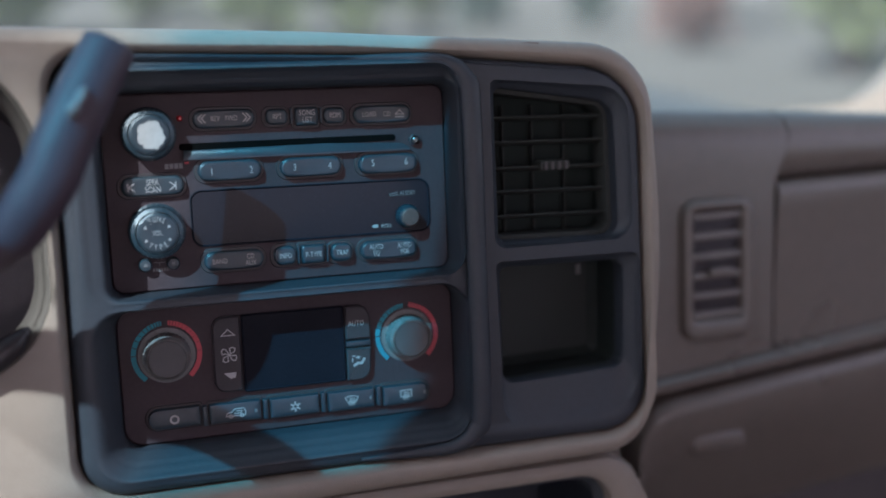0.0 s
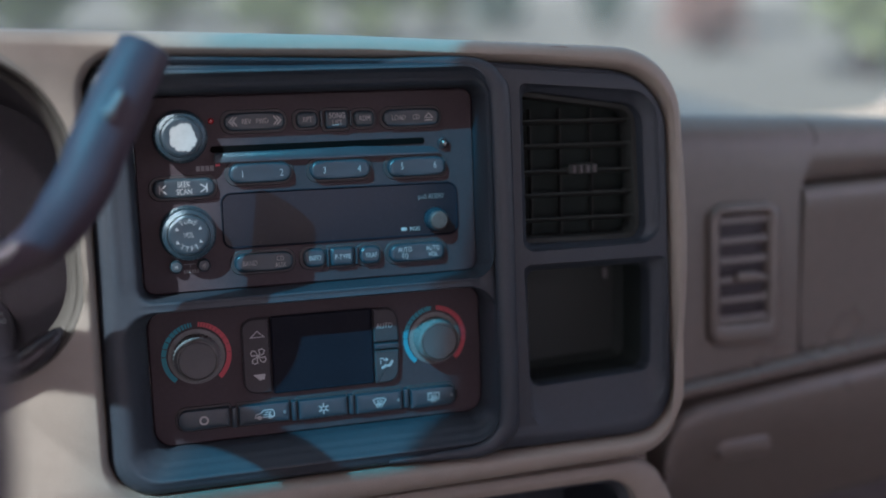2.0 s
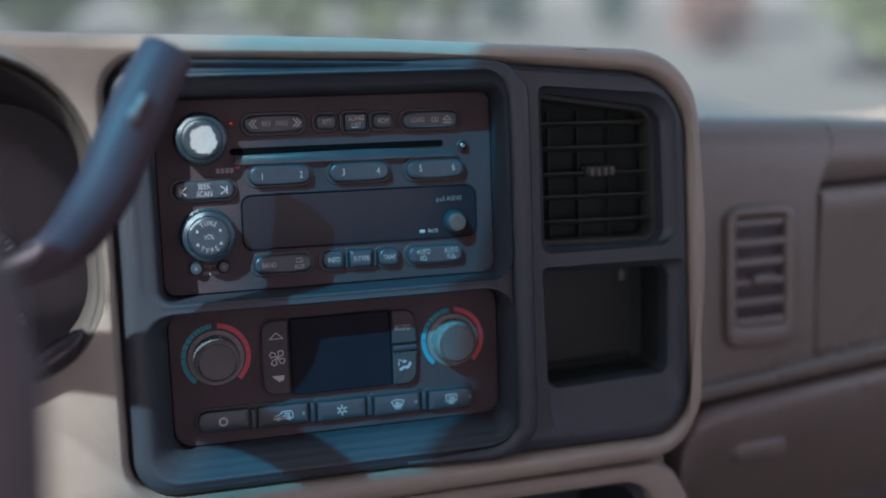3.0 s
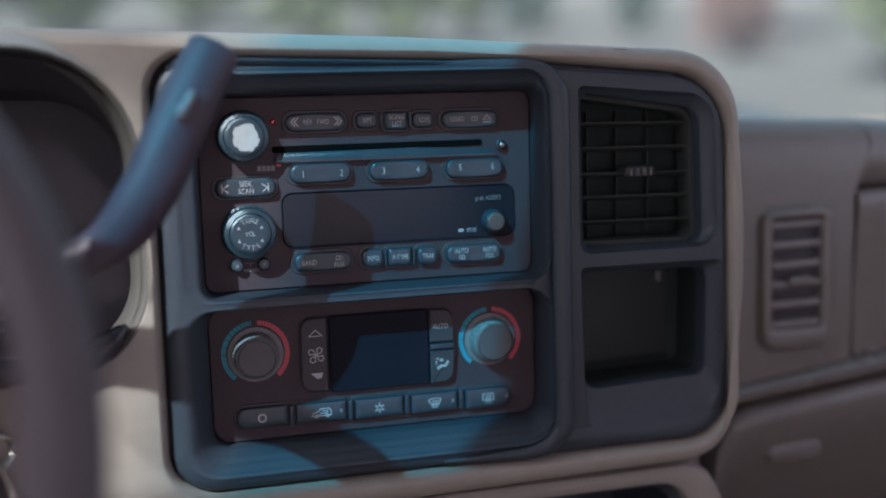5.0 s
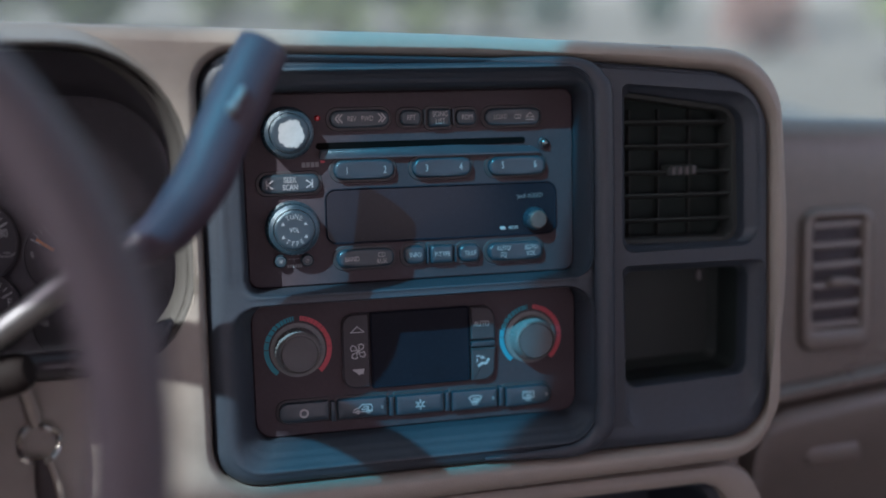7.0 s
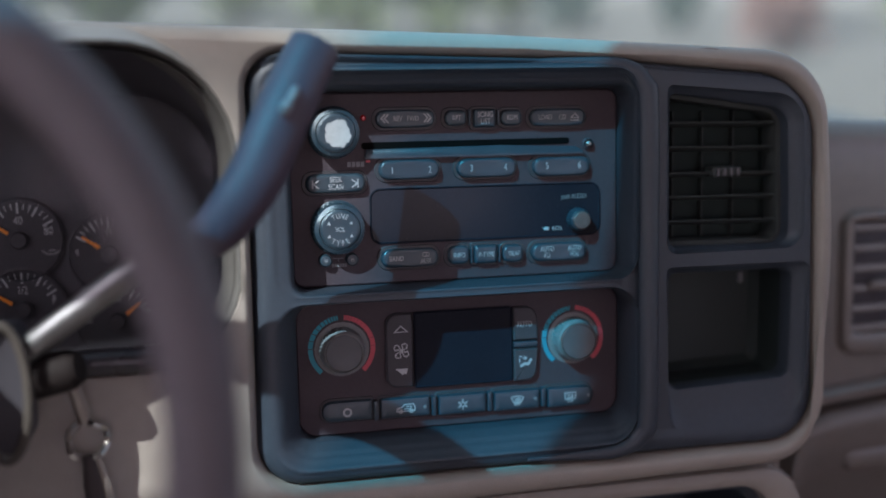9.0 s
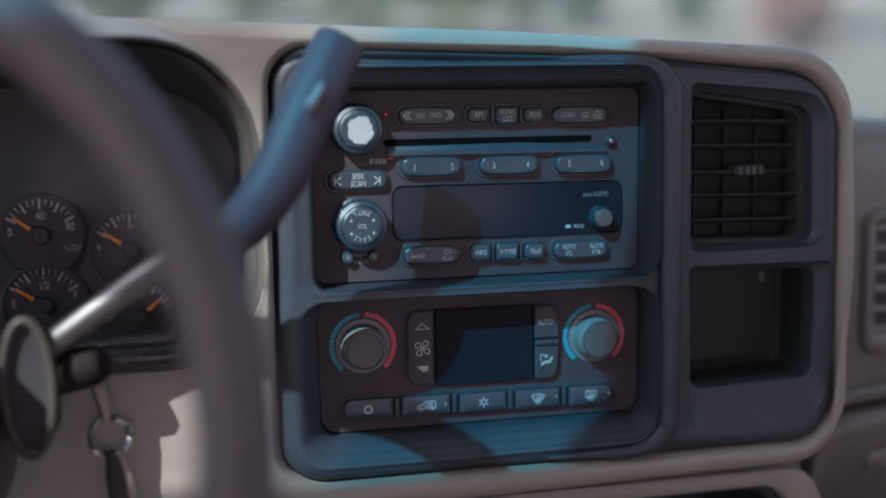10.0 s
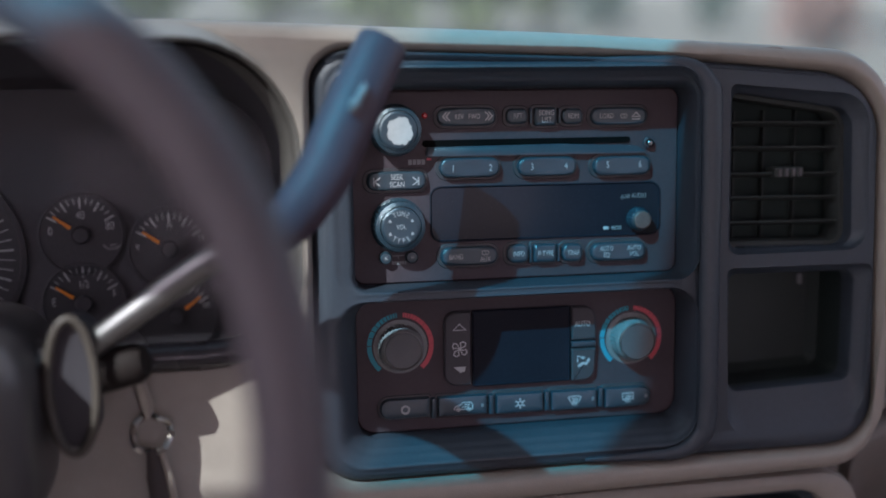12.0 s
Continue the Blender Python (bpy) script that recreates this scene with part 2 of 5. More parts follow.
def strokes(lines, width, y, mat, parent, name="symbol", closed=False):
    """Printed symbols of thin raised lines with mitred corners: each line a list of (x, z)."""
    for line in lines:
        pts = [Vector(q) for q in line]
        loop = closed or (len(pts) > 3 and (pts[0] - pts[-1]).length < 1e-6)
        if loop and (pts[0] - pts[-1]).length < 1e-6:
            pts.pop()
        n = len(pts)
        sides = []
        for i, q in enumerate(pts):
            ahead = (pts[(i + 1) % n] - q).normalized() if loop or i < n - 1 else None
            behind = (q - pts[i - 1]).normalized() if loop or i > 0 else None
            a, b = behind or ahead, ahead or behind
            na, nb = Vector((-a.y, a.x)), Vector((-b.y, b.x))
            m = na + nb
            m = m.normalized() if m.length > 1e-4 else na
            o = m * (width / 2 / max(0.45, m.dot(na)))
            e = (b * (-0.3 if behind is None else 0) + a * (0.3 if ahead is None else 0)) * width
            sides.append((q + o + e, q - o + e))
        bm = bmesh.new()
        made = [[bm.verts.new((q.x, d, q.y)) for q, d in ((u, y), (w, y), (w, y + 0.0002), (u, y + 0.0002))] for u, w in sides]
        for k in range(n if loop else n - 1):
            a, b = made[k], made[(k + 1) % n]
            for c in range(4):
                bm.faces.new((a[c], a[(c + 1) % 4], b[(c + 1) % 4], b[c]))
        if not loop:
            bm.faces.new(made[0])
            bm.faces.new(made[-1][::-1])
        part(name, bm, mat, parent)


def shape(points, y, mat, parent, name="symbol"):
    """A filled printed symbol."""
    bm = bmesh.new()
    loop = [Vector(p) for p in points]
    rings(bm, [(loop, y + 0.0002), (loop, y)], True, True)
    return part(name, bm, mat, parent)


def circle_pts(cx, cz, r, n=20, a0=0, a1=360):
    return [(cx + r * math.cos(radians(a0 + (a1 - a0) * i / n)), cz + r * math.sin(radians(a0 + (a1 - a0) * i / n))) for i in range(n + 1)]


# ---------------------------------------------------------------- outlines of the stack
Y_FASCIA, Y_BEZEL, Y_FACE = 0.576, 0.580, 0.605


def nearer(loop, was, now):
    """An outline drawn at one depth, brought to another with the same look from the seats."""
    return [Vector((-0.035 + (q.x + 0.035) * now / was, 1.35 + (q.y - 1.35) * now / was)) for q in loop]


BEZEL_LINE = nearer(rounded([(-0.0425, 1.1405, 0.026), (0.3090, 1.1410, 0.030), (0.3055, 1.3715, 0.040), (0.165, 1.3832, 0.4), (-0.0405, 1.3890, 0.020)], 9), 0.585, Y_BEZEL)
RADIO_BAY, RADIO_HOLE = nearer(rr(-0.0325, 1.2512, 0.1893, 1.3815, 0.017, 7), 0.585, Y_BEZEL), rr(-0.0172, 1.2540, 0.1832, 1.3668, 0.007, 7)
CLIMATE_BAY, CLIMATE_HOLE = nearer(rr(-0.0345, 1.1478, 0.1893, 1.2484, 0.020, 7), 0.585, Y_BEZEL), rr(-0.0174, 1.1640, 0.1836, 1.2460, 0.011, 7)
VENT_LINE = nearer(rounded([(0.2068, 1.2655, 0.008), (0.3000, 1.2660, 0.014), (0.2975, 1.3605, 0.020), (0.2068, 1.3680, 0.004)]), 0.585, Y_BEZEL)
POCKET_LINE = nearer(rounded([(0.2095, 1.1515, 0.016), (0.3010, 1.1530, 0.026), (0.3040, 1.2570, 0.006), (0.2068, 1.2575, 0.004)]), 0.585, Y_BEZEL)
HOOD_LINE = nearer(rounded([(-0.46, 1.2175, 0.05), (-0.0487, 1.2180, 0.052), (-0.0487, 1.3925, 0.062), (-0.20, 1.3945, 0.3), (-0.46, 1.3900, 0.06)], 9), 0.580, Y_FASCIA)
FASCIA_LINE = nearer(rounded([(-0.70, 1.110, 0.01), (0.310, 1.1265, 0.034), (0.3215, 1.26, 0.5), (0.3125, 1.3870, 0.046), (0.10, 1.3985, 0.6), (-0.12, 1.4060, 0.6), (-0.70, 1.4060, 0.03)], 9), 0.580, Y_FASCIA)


def visor_depth(x, z):
    """How far the lip over the instruments stands out from the fascia."""
    w = max(0.0, min(1.0, (z - 1.285) / 0.085))
    v = max(0.0, min(1.0, (-0.052 - x) / 0.085))
    return 0.044 * w * w * (3 - 2 * w) * v * v * (3 - 2 * v)


def visor_lip(loop):
    out = []
    for q in loop:
        k = (Y_FASCIA - visor_depth(q.x, q.y)) / Y_FASCIA
        out.append(Vector((-0.06 + (q.x + 0.06) * k, 1.352 + (q.y - 1.352) * k)))
    return out


def lip_y(loop, back):
    """Depth at each point of a lip outline, a little behind its front edge."""
    table = {(round(b.x, 6), round(b.y, 6)): Y_FASCIA - visor_depth(a.x, a.y) + back for a, b in zip(HOOD_LINE, loop)}
    return lambda x, z: table[(round(x, 6), round(z, 6))]


LIP = visor_lip(HOOD_LINE)
LIP_OUT = visor_lip(grown(HOOD_LINE, 0.0022))
LIP_IN = visor_lip(grown(HOOD_LINE, -0.0004))


def fascia(parent):
    bm = bmesh.new()
    lip = grown(BEZEL_LINE, 0.0045)

    def swell(low, high):
        """An outline of the hood opening that stands off more over the instruments."""
        near, far = grown(HOOD_LINE, low), grown(HOOD_LINE, high)
        return [a.lerp(b, visor_depth(q.x, q.y) / 0.044) for a, b, q in zip(near, far, HOOD_LINE)]
    hood_lip = swell(0.004, 0.011)
    front = grown(FASCIA_LINE, -0.0085)
    sheet(bm, front, [lip, hood_lip], Y_FASCIA)
    rings(bm, [(lip, Y_FASCIA), (grown(BEZEL_LINE, 0.0032), Y_FASCIA + 0.0010), (grown(BEZEL_LINE, 0.0018), Y_FASCIA + 0.0032), (grown(BEZEL_LINE, 0.0006), Y_FASCIA + 0.0070), (BEZEL_LINE, Y_FASCIA + 0.011), (BEZEL_LINE, Y_FASCIA + 0.016)], cap_last=False)
    rings(bm, [(hood_lip, Y_FASCIA), ([a.lerp(b, 0.30) for a, b in zip(hood_lip, LIP_OUT)], lambda x, z: Y_FASCIA - 0.22 * visor_depth(x, z)), ([a.lerp(b, 0.70) for a, b in zip(hood_lip, LIP_OUT)], lambda x, z: Y_FASCIA - 0.72 * visor_depth(x, z)), (LIP_OUT, lip_y(LIP_OUT, 0.002))], cap_last=False)
    rings(bm, [(front, Y_FASCIA), (grown(FASCIA_LINE, -0.0055), Y_FASCIA + 0.0007), (grown(FASCIA_LINE, -0.0032), Y_FASCIA + 0.0024), (grown(FASCIA_LINE, -0.0016), Y_FASCIA + 0.0054), (grown(FASCIA_LINE, -0.0006), Y_FASCIA + 0.0100), (FASCIA_LINE, Y_FASCIA + 0.016), (grown(FASCIA_LINE, 0.0), Y_FASCIA + 0.10)], cap_last=False)
    body = part("fascia", bm, TAN, parent)
    # The opening's inner lip: tan vinyl with its partial shade put into the colour.
    bm = bmesh.new()
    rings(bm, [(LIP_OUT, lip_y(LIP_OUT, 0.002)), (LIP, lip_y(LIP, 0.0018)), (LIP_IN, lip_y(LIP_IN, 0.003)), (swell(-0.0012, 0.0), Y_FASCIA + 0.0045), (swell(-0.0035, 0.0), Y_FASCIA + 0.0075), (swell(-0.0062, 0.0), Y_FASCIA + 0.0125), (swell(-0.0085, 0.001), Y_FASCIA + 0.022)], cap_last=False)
    part("shaded_hood_lip", bm, TAN_SHADED, body, "inner lip of the instrument hood, tan darkened to grey-beige for shade", angle=85)
    return body


# ---------------------------------------------------------------- dashboard
dash = thing("dashboard", "tan vinyl dashboard of a truck, sunlit beside the steering column", "dashboard")
fascia(dash)

shape([(0.2230, 1.3884), (0.2290, 1.3886), (0.2350, 1.3880), (0.2345, 1.3875), (0.2290, 1.3879)], Y_FASCIA - 0.0006, SCUFF, dash, "scuff_mark")
# dash top, running forward to the windscreen
bm = bmesh.new()
cols = [(-0.75, 1.402), (-0.12, 1.402), (0.10, 1.3945), (0.25, 1.386), (0.30, 1.376)]
grid = [[bm.verts.new((x, y, z - d)) for x, z in cols] for y, d in ((0.60, 0.0), (0.70, 0.004), (0.85, 0.012), (1.15, 0.05))]
for a, b in zip(grid, grid[1:]):
    for i in range(len(cols) - 1):
        bm.faces.new((a[i], a[i + 1], b[i + 1], b[i]))
part("top_pad", bm, TAN, dash)


def swept(name, xs, profile, mat, parent, label="", bulge=None):
    """Passenger side mouldings: profile of (y, z at 0.36, z at 0.55), swept along x with closed ends."""
    bm = bmesh.new()
    made = [[bm.verts.new((x + (0.0145 * math.exp(-((za - 1.330) / 0.030) ** 2) if x == bulge else 0), y, za + (zb - za) * (x - 0.36) / 0.19)) for y, za, zb in profile] for x in xs]
    for a, b in zip(made, made[1:]):
        for i in range(len(profile)):
            bm.faces.new((a[i - 1], a[i], b[i], b[i - 1]))
    bm.faces.new(made[0])
    bm.faces.new(made[-1][::-1])
    return part(name, bm, mat, parent, label)


swept("centre_moulding", (0.318, 0.40, 0.4528), [(1.0, 1.30, 1.29), (0.90, 1.338, 1.327), (0.70, 1.3465, 1.3365), (0.680, 1.3455, 1.3350), (0.668, 1.3400, 1.3300), (0.6615, 1.3300, 1.3200), (0.660, 1.3180, 1.3100), (0.660, 1.300, 1.295), (0.660, 1.285, 1.285), (0.660, 1.150, 1.165), (0.72, 1.150, 1.165), (0.72, 1.10, 1.10), (1.0, 1.10, 1.10)], TAN_DARK, dash, bulge=0.4528)
swept("passenger_roll", (0.4545, 0.60, 0.80, 1.0), [(1.0, 1.30, 1.29), (0.90, 1.338, 1.327), (0.70, 1.3465, 1.3365), (0.680, 1.3455, 1.3350), (0.668, 1.3400, 1.3300), (0.6615, 1.3280, 1.3200), (0.660, 1.3100, 1.3080), (0.6620, 1.2955, 1.2990), (0.666, 1.2895, 1.2945), (0.674, 1.2872, 1.2922), (0.72, 1.2872, 1.2922)], TAN_DARK, dash, bulge=0.4545)
swept("airbag_panel", (0.4570, 0.60, 0.80, 1.0), [(0.72, 1.2868, 1.2918), (0.669, 1.2866, 1.2916), (0.6620, 1.2850, 1.2900), (0.6582, 1.2815, 1.2865), (0.6570, 1.275, 1.281), (0.6590, 1.26, 1.27), (0.6635, 1.20, 1.21), (0.663, 1.155, 1.172), (0.72, 1.155, 1.172)], TAN_DARK, dash)
swept("lower_lip", (0.318, 0.40, 0.60, 0.80, 1.0), [(0.72, 1.152, 1.173), (0.664, 1.152, 1.173), (0.655, 1.1505, 1.1715), (0.651, 1.1465, 1.1675), (0.652, 1.1405, 1.160), (0.660, 1.1375, 1.1565), (0.72, 1.137, 1.156)], TAN_DARK, dash)
bm = bmesh.new()
made = []
for x in (0.336, 0.339, 0.345, 0.354, 0.368, 0.45, 0.60, 0.80, 1.0):
    cut = {0.336: 0.034, 0.339: 0.020, 0.345: 0.0105, 0.354: 0.004, 0.368: 0.001}.get(x, 0.0)
    top = 1.1350 + (x - 0.36) / 0.19 * 0.0185 - cut
    made.append([bm.verts.new((x, y, z)) for y, z in ((0.72, top), (0.662, top), (0.6550, top - 0.0025), (0.6515, top - 0.008), (0.6515, top - 0.016), (0.660, top - 0.044), (0.686, top - 0.090), (0.74, 0.95), (0.76, 0.95))])
for a, b in zip(made, made[1:]):
    for i in range(9):
        bm.faces.new((a[i - 1], a[i], b[i], b[i - 1]))
bm.faces.new(made[0])
glove = part("glove_box_door", bm, TAN_DARK, dash)
part("handle_recess", pad(0.382, 1.086, 0.430, 1.104, 0.008, 0.672, 0.6568, 0.004), TAN_DARK, glove)
bm = bmesh.new()
box(bm, 0.30, 1.0, 0.70, 0.76, 0.90, 1.30)
part("backing", bm, BLACK, dash)

# lower console under the bezel, with an open bin
bm = bmesh.new()
LOWER = rounded([(-0.70, 0.90, 0.01), (0.345, 0.90, 0.02), (0.322, 1.070, 0.10), (0.296, 1.123, 0.03), (-0.70, 1.123, 0.005)], 8)
BIN = rr(0.045, 0.98, 0.284, 1.1105, 0.022)
sheet(bm, grown(LOWER, -0.006), [grown(BIN, 0.004)], 0.590)
rings(bm, [(grown(LOWER, -0.006), 0.590), (grown(LOWER, -0.002), 0.592), (LOWER, 0.597), (LOWER, 0.75)], cap_last=False)
rings(bm, [(grown(BIN, 0.004), 0.590), (grown(BIN, 0.001), 0.5915), (BIN, 0.595), (BIN, 0.61)], cap_last=False)
part("lower_panel", bm, TAN, dash)
bm = bmesh.new()
rings(bm, [(BIN, 0.602), (grown(BIN, -0.006), 0.606), (grown(BIN, -0.008), 0.70)])
part("bin_liner", bm, BEZEL, dash, "dark blue-grey plastic bin")
bm = bmesh.new()
box(bm, -0.70, 0.295, 0.600, 0.62, 1.112, 1.130)
part("joint_strip", bm, TAN_DARK, dash)

# ---------------------------------------------------------------- black centre bezel
bezel = thing("centre_stack_bezel", "charcoal plastic centre stack bezel with stepped edges", "bezel")
bm = bmesh.new()


def edge(d):
    """The bezel's outline drawn in by d, and further on the driver's side, where its edge rolls away."""
    return [a.lerp(b, max(0.0, min(1.0, (0.020 - q.x) / 0.045)) ** 2) for a, b, q in zip(grown(BEZEL_LINE, -d), grown(BEZEL_LINE, -2.2 * d), BEZEL_LINE)]


rim = edge(0.0035)
sheet(bm, rim, [RADIO_BAY, CLIMATE_BAY, VENT_LINE, POCKET_LINE], Y_BEZEL)
rings(bm, [(rim, Y_BEZEL), (edge(0.0026), Y_BEZEL + 0.0006), (edge(0.0015), Y_BEZEL + 0.0022), (edge(0.0007), Y_BEZEL + 0.0045), (grown(BEZEL_LINE, -0.0003), Y_BEZEL + 0.0075), (grown(BEZEL_LINE, -0.0003), Y_BEZEL + 0.02)], cap_last=False)


def recess(outer, inner, wall, above, shelf, lip):
    """The walls from the bezel's face down to a unit, as depths at shares of the way in: plain on the left, stepped above and below, with a raised lip on the right."""
    made = []
    for k, f in enumerate(SHARES):
        row = []
        for a, b in zip(outer, inner):
            d = (a - b).normalized()
            upright, right = d.y * d.y, max(0.0, d.x) ** 2
            y = wall[k] * (1 - upright - right) + (above if d.y > 0 else shelf)[k] * upright + lip[k] * right
            q = nearer([a.lerp(b, f)], Y_BEZEL, Y_BEZEL + min(y, 0))[0]
            row.append(bm.verts.new((q.x, Y_BEZEL + y, q.y)))
        made.append(row)
    for a, b in zip(made, made[1:]):
        for i in range(len(a)):
            bm.faces.new((a[i - 1], a[i], b[i], b[i - 1]))


SHARES = (0, 0.05, 0.12, 0.20, 0.28, 0.35, 0.42, 0.49, 0.56, 0.63, 0.70, 0.77, 0.83, 0.89, 0.94, 0.98, 1, 1)
WALL = (0, 0, 0, 0.0001, 0.0004, 0.0010, 0.0019, 0.0030, 0.0043, 0.0057, 0.0072, 0.0088, 0.0104, 0.0120, 0.0136, 0.0152, 0.0170, 0.034)
SHELF = (0, -0.0005, -0.0009, -0.0010, -0.0006, 0.0, 0.0002, 0.0003, 0.0008, 0.0013, 0.0014, 0.0018, 0.0030, 0.0052, 0.0086, 0.0130, 0.0170, 0.034)
SILL = (0, -0.0012, -0.0019, -0.0014, 0.0002, 0.0018, 0.0030, 0.0040, 0.0058, 0.0074, 0.0083, 0.0098, 0.0116, 0.0131, 0.0145, 0.0158, 0.0170, 0.034)
LIP_SIDE = (0, 0.0004, 0.0012, 0.0014, 0.0010, 0.0002, -0.0003, -0.0005, -0.0005, -0.0003, 0.0002, 0.0010, 0.0024, 0.0052, 0.0090, 0.0134, 0.0170, 0.034)
ABOVE = (0, -0.0042, -0.0070, -0.0074, -0.0056, -0.0036, -0.0024, -0.0018, -0.0006, 0.0003, 0.0007, 0.0013, 0.0028, 0.0038, 0.0056, 0.0104, 0.0170, 0.034)
COLUMN = (0, 0, 0, 0, 0, 0, 0, 0, 0.0001, 0.0002, 0.0004, 0.0008, 0.0016, 0.0032, 0.0064, 0.0114, 0.0170, 0.034)
recess(RADIO_BAY, RADIO_HOLE, COLUMN, ABOVE, SHELF, LIP_SIDE)
recess(CLIMATE_BAY, CLIMATE_HOLE, WALL, SHELF, SILL, LIP_SIDE)
vent_in = rounded([(0.2088, 1.2690, 0.006), (0.2905, 1.2675, 0.010), (0.2880, 1.3525, 0.014), (0.2085, 1.3640, 0.005)])
rings(bm, [(VENT_LINE, Y_BEZEL), ([a.lerp(b, 0.12) for a, b in zip(VENT_LINE, vent_in)], Y_BEZEL + 0.0016), ([a.lerp(b, 0.6) for a, b in zip(VENT_LINE, vent_in)], Y_BEZEL + 0.0048), (vent_in, Y_BEZEL + 0.0062), (grown(vent_in, -0.0006), Y_BEZEL + 0.0072), (grown(vent_in, -0.0006), Y_BEZEL + 0.030)], cap_last=False)
pocket_in = rounded([(0.2090, 1.1800, 0.008), (0.2925, 1.1830, 0.008), (0.2935, 1.2535, 0.008), (0.2085, 1.2545, 0.006)])
rings(bm, [(POCKET_LINE, Y_BEZEL), ([a.lerp(b, 0.10) for a, b in zip(POCKET_LINE, pocket_in)], Y_BEZEL + 0.0018), ([a.lerp(b, 0.6) for a, b in zip(POCKET_LINE, pocket_in)], Y_BEZEL + 0.0050), (pocket_in, Y_BEZEL + 0.0064), (grown(pocket_in, -0.0008), Y_BEZEL + 0.0078), (grown(pocket_in, -0.0008), Y_BEZEL + 0.02)], cap_last=False)
part("panel", bm, BEZEL, bezel, angle=45)
bm = bmesh.new()
crest, foot_in, foot_out = grown(BEZEL_LINE, -0.0016), grown(BEZEL_LINE, -0.0046), grown(BEZEL_LINE, -0.0004)


def crest_height(q):
    up = max(0.0, min(1.0, (q.y - 1.335) / 0.035))
    along = max(0.0, min(1.0, (0.195 - q.x) / 0.12))
    return 0.0060 * up * along * max(0.0, min(1.0, (q.x + 0.030) / 0.020))


count = len(crest)
flat_at = next(i for i in range(count) if crest_height(crest[i]) == 0.0 and crest_height(crest[(i + 1) % count]) > 0.0)
picked = [flat_at]
while len(picked) < 3 or crest_height(crest[picked[-1]]) > 0.0:
    nxt = (picked[-1] + 1) % count
    picked.append(nxt)
rows_ = [[bm.verts.new((foot_out[i].x, Y_BEZEL + 0.003, foot_out[i].y)), bm.verts.new((foot_out[i].x, Y_BEZEL + 0.002 - crest_height(crest[i]), foot_out[i].y)), bm.verts.new((crest[i].x, Y_BEZEL + 0.0006 - crest_height(crest[i]), crest[i].y)),
          bm.verts.new((crest[i].lerp(foot_in[i], 0.5).x, Y_BEZEL + 0.0012 - crest_height(crest[i]) * 0.9, crest[i].lerp(foot_in[i], 0.5).y)), bm.verts.new((foot_in[i].x, Y_BEZEL + 0.001, foot_in[i].y))] for i in picked]
for a, b in zip(rows_, rows_[1:]):
    if (a[2].co - b[2].co).length > 1e-6:
        for k in range(4):
            bm.faces.new((a[k], a[k + 1], b[k + 1], b[k]))
part("brow", bm, BEZEL, bezel)
bm = bmesh.new()
liner = grown(pocket_in, 0.0004)
rings(bm, [(liner, Y_BEZEL + 0.012), (grown(liner, -0.001), Y_BEZEL + 0.046), (grown(liner, -0.006), Y_BEZEL + 0.052)])
part("pocket_liner", bm, DUCT, bezel, "deep black storage pocket")
bm = bmesh.new()
bead = smooth_path([(0.116, 0.5800, 1.1466), (0.147, 0.5790, 1.1466), (0.1730, 0.5770, 1.1480), (0.1872, 0.5760, 1.1570), (0.1912, 0.5755, 1.1730), (0.1912, 0.5755, 1.2516), (0.1912, 0.5755, 1.3500), (0.1880, 0.5758, 1.3690), (0.1760, 0.5770, 1.3790), (0.147, 0.5790, 1.3815), (0.116, 0.5800, 1.3820)], 6)
tube(bm, bead, [0.0012 + 0.0050 * min(1.0, min(i, len(bead) - 1 - i) / 20) for i in range(len(bead))], 18, 0.75, (0, 1, 0))
part("ridge", bm, BEZEL, bezel)
part("screw_cap", lathe(0.2645, 1.2618, [(0.0012, 0.586), (0.0012, 0.5844), (0.0008, 0.5842)], 12), PRINT_DIM, bezel)
part("pocket_catch", pad(0.2800, 1.2375, 0.2830, 1.2445, 0.001, 0.636, 0.630, 0.0006), PRINT_DIM, bezel)

# ---------------------------------------------------------------- centre air vent
vent = thing("centre_air_vent", "black louvred air vent set into the stack bezel", "air vent")
# Shallow closed duct; the shade of its depth is put into the colour.
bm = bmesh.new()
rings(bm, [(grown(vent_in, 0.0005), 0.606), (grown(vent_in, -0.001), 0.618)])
part("duct", bm, DUCT_SHADE, vent)
bm = bmesh.new()
inner = grown(vent_in, -0.0032)
sheet(bm, grown(vent_in, -0.0002), [inner], 0.5955)
rings(bm, [(grown(vent_in, -0.0002), 0.5955), (grown(vent_in, -0.0002), 0.610)], cap_last=False)
rings(bm, [(inner, 0.5955), (grown(inner, -0.0006), 0.597), (grown(inner, -0.0006), 0.612)], cap_last=False)
part("frame", bm, VENT_BLACK, vent)
for z in (1.3452, 1.3301, 1.3140, 1.2996, 1.2842, 1.2715):
    bm = bmesh.new()
    x1 = 0.2865
    prof = [(0.5982, 0.0007), (0.5976, 0.0), (0.5982, -0.0008), (0.607, -0.0030), (0.608, -0.0024), (0.607, -0.0014)]
    a = [bm.verts.new((0.2100, y, z + d)) for y, d in prof]
    b = [bm.verts.new((x1, y, z + d - 0.0012)) for y, d in prof]
    for i in range(6):
        bm.faces.new((a[i - 1], a[i], b[i], b[i - 1]))
    bm.faces.new(a)
    bm.faces.new(b[::-1])
    part("slat", bm, VENT_BLACK, vent)
for x in (0.2240, 0.2440, 0.2655):
    bm = bmesh.new()
    box(bm, x - 0.0005, x + 0.0005, 0.6135, 0.6185, 1.270, 1.352)
    part("vane", bm, VENT_BLACK, vent)
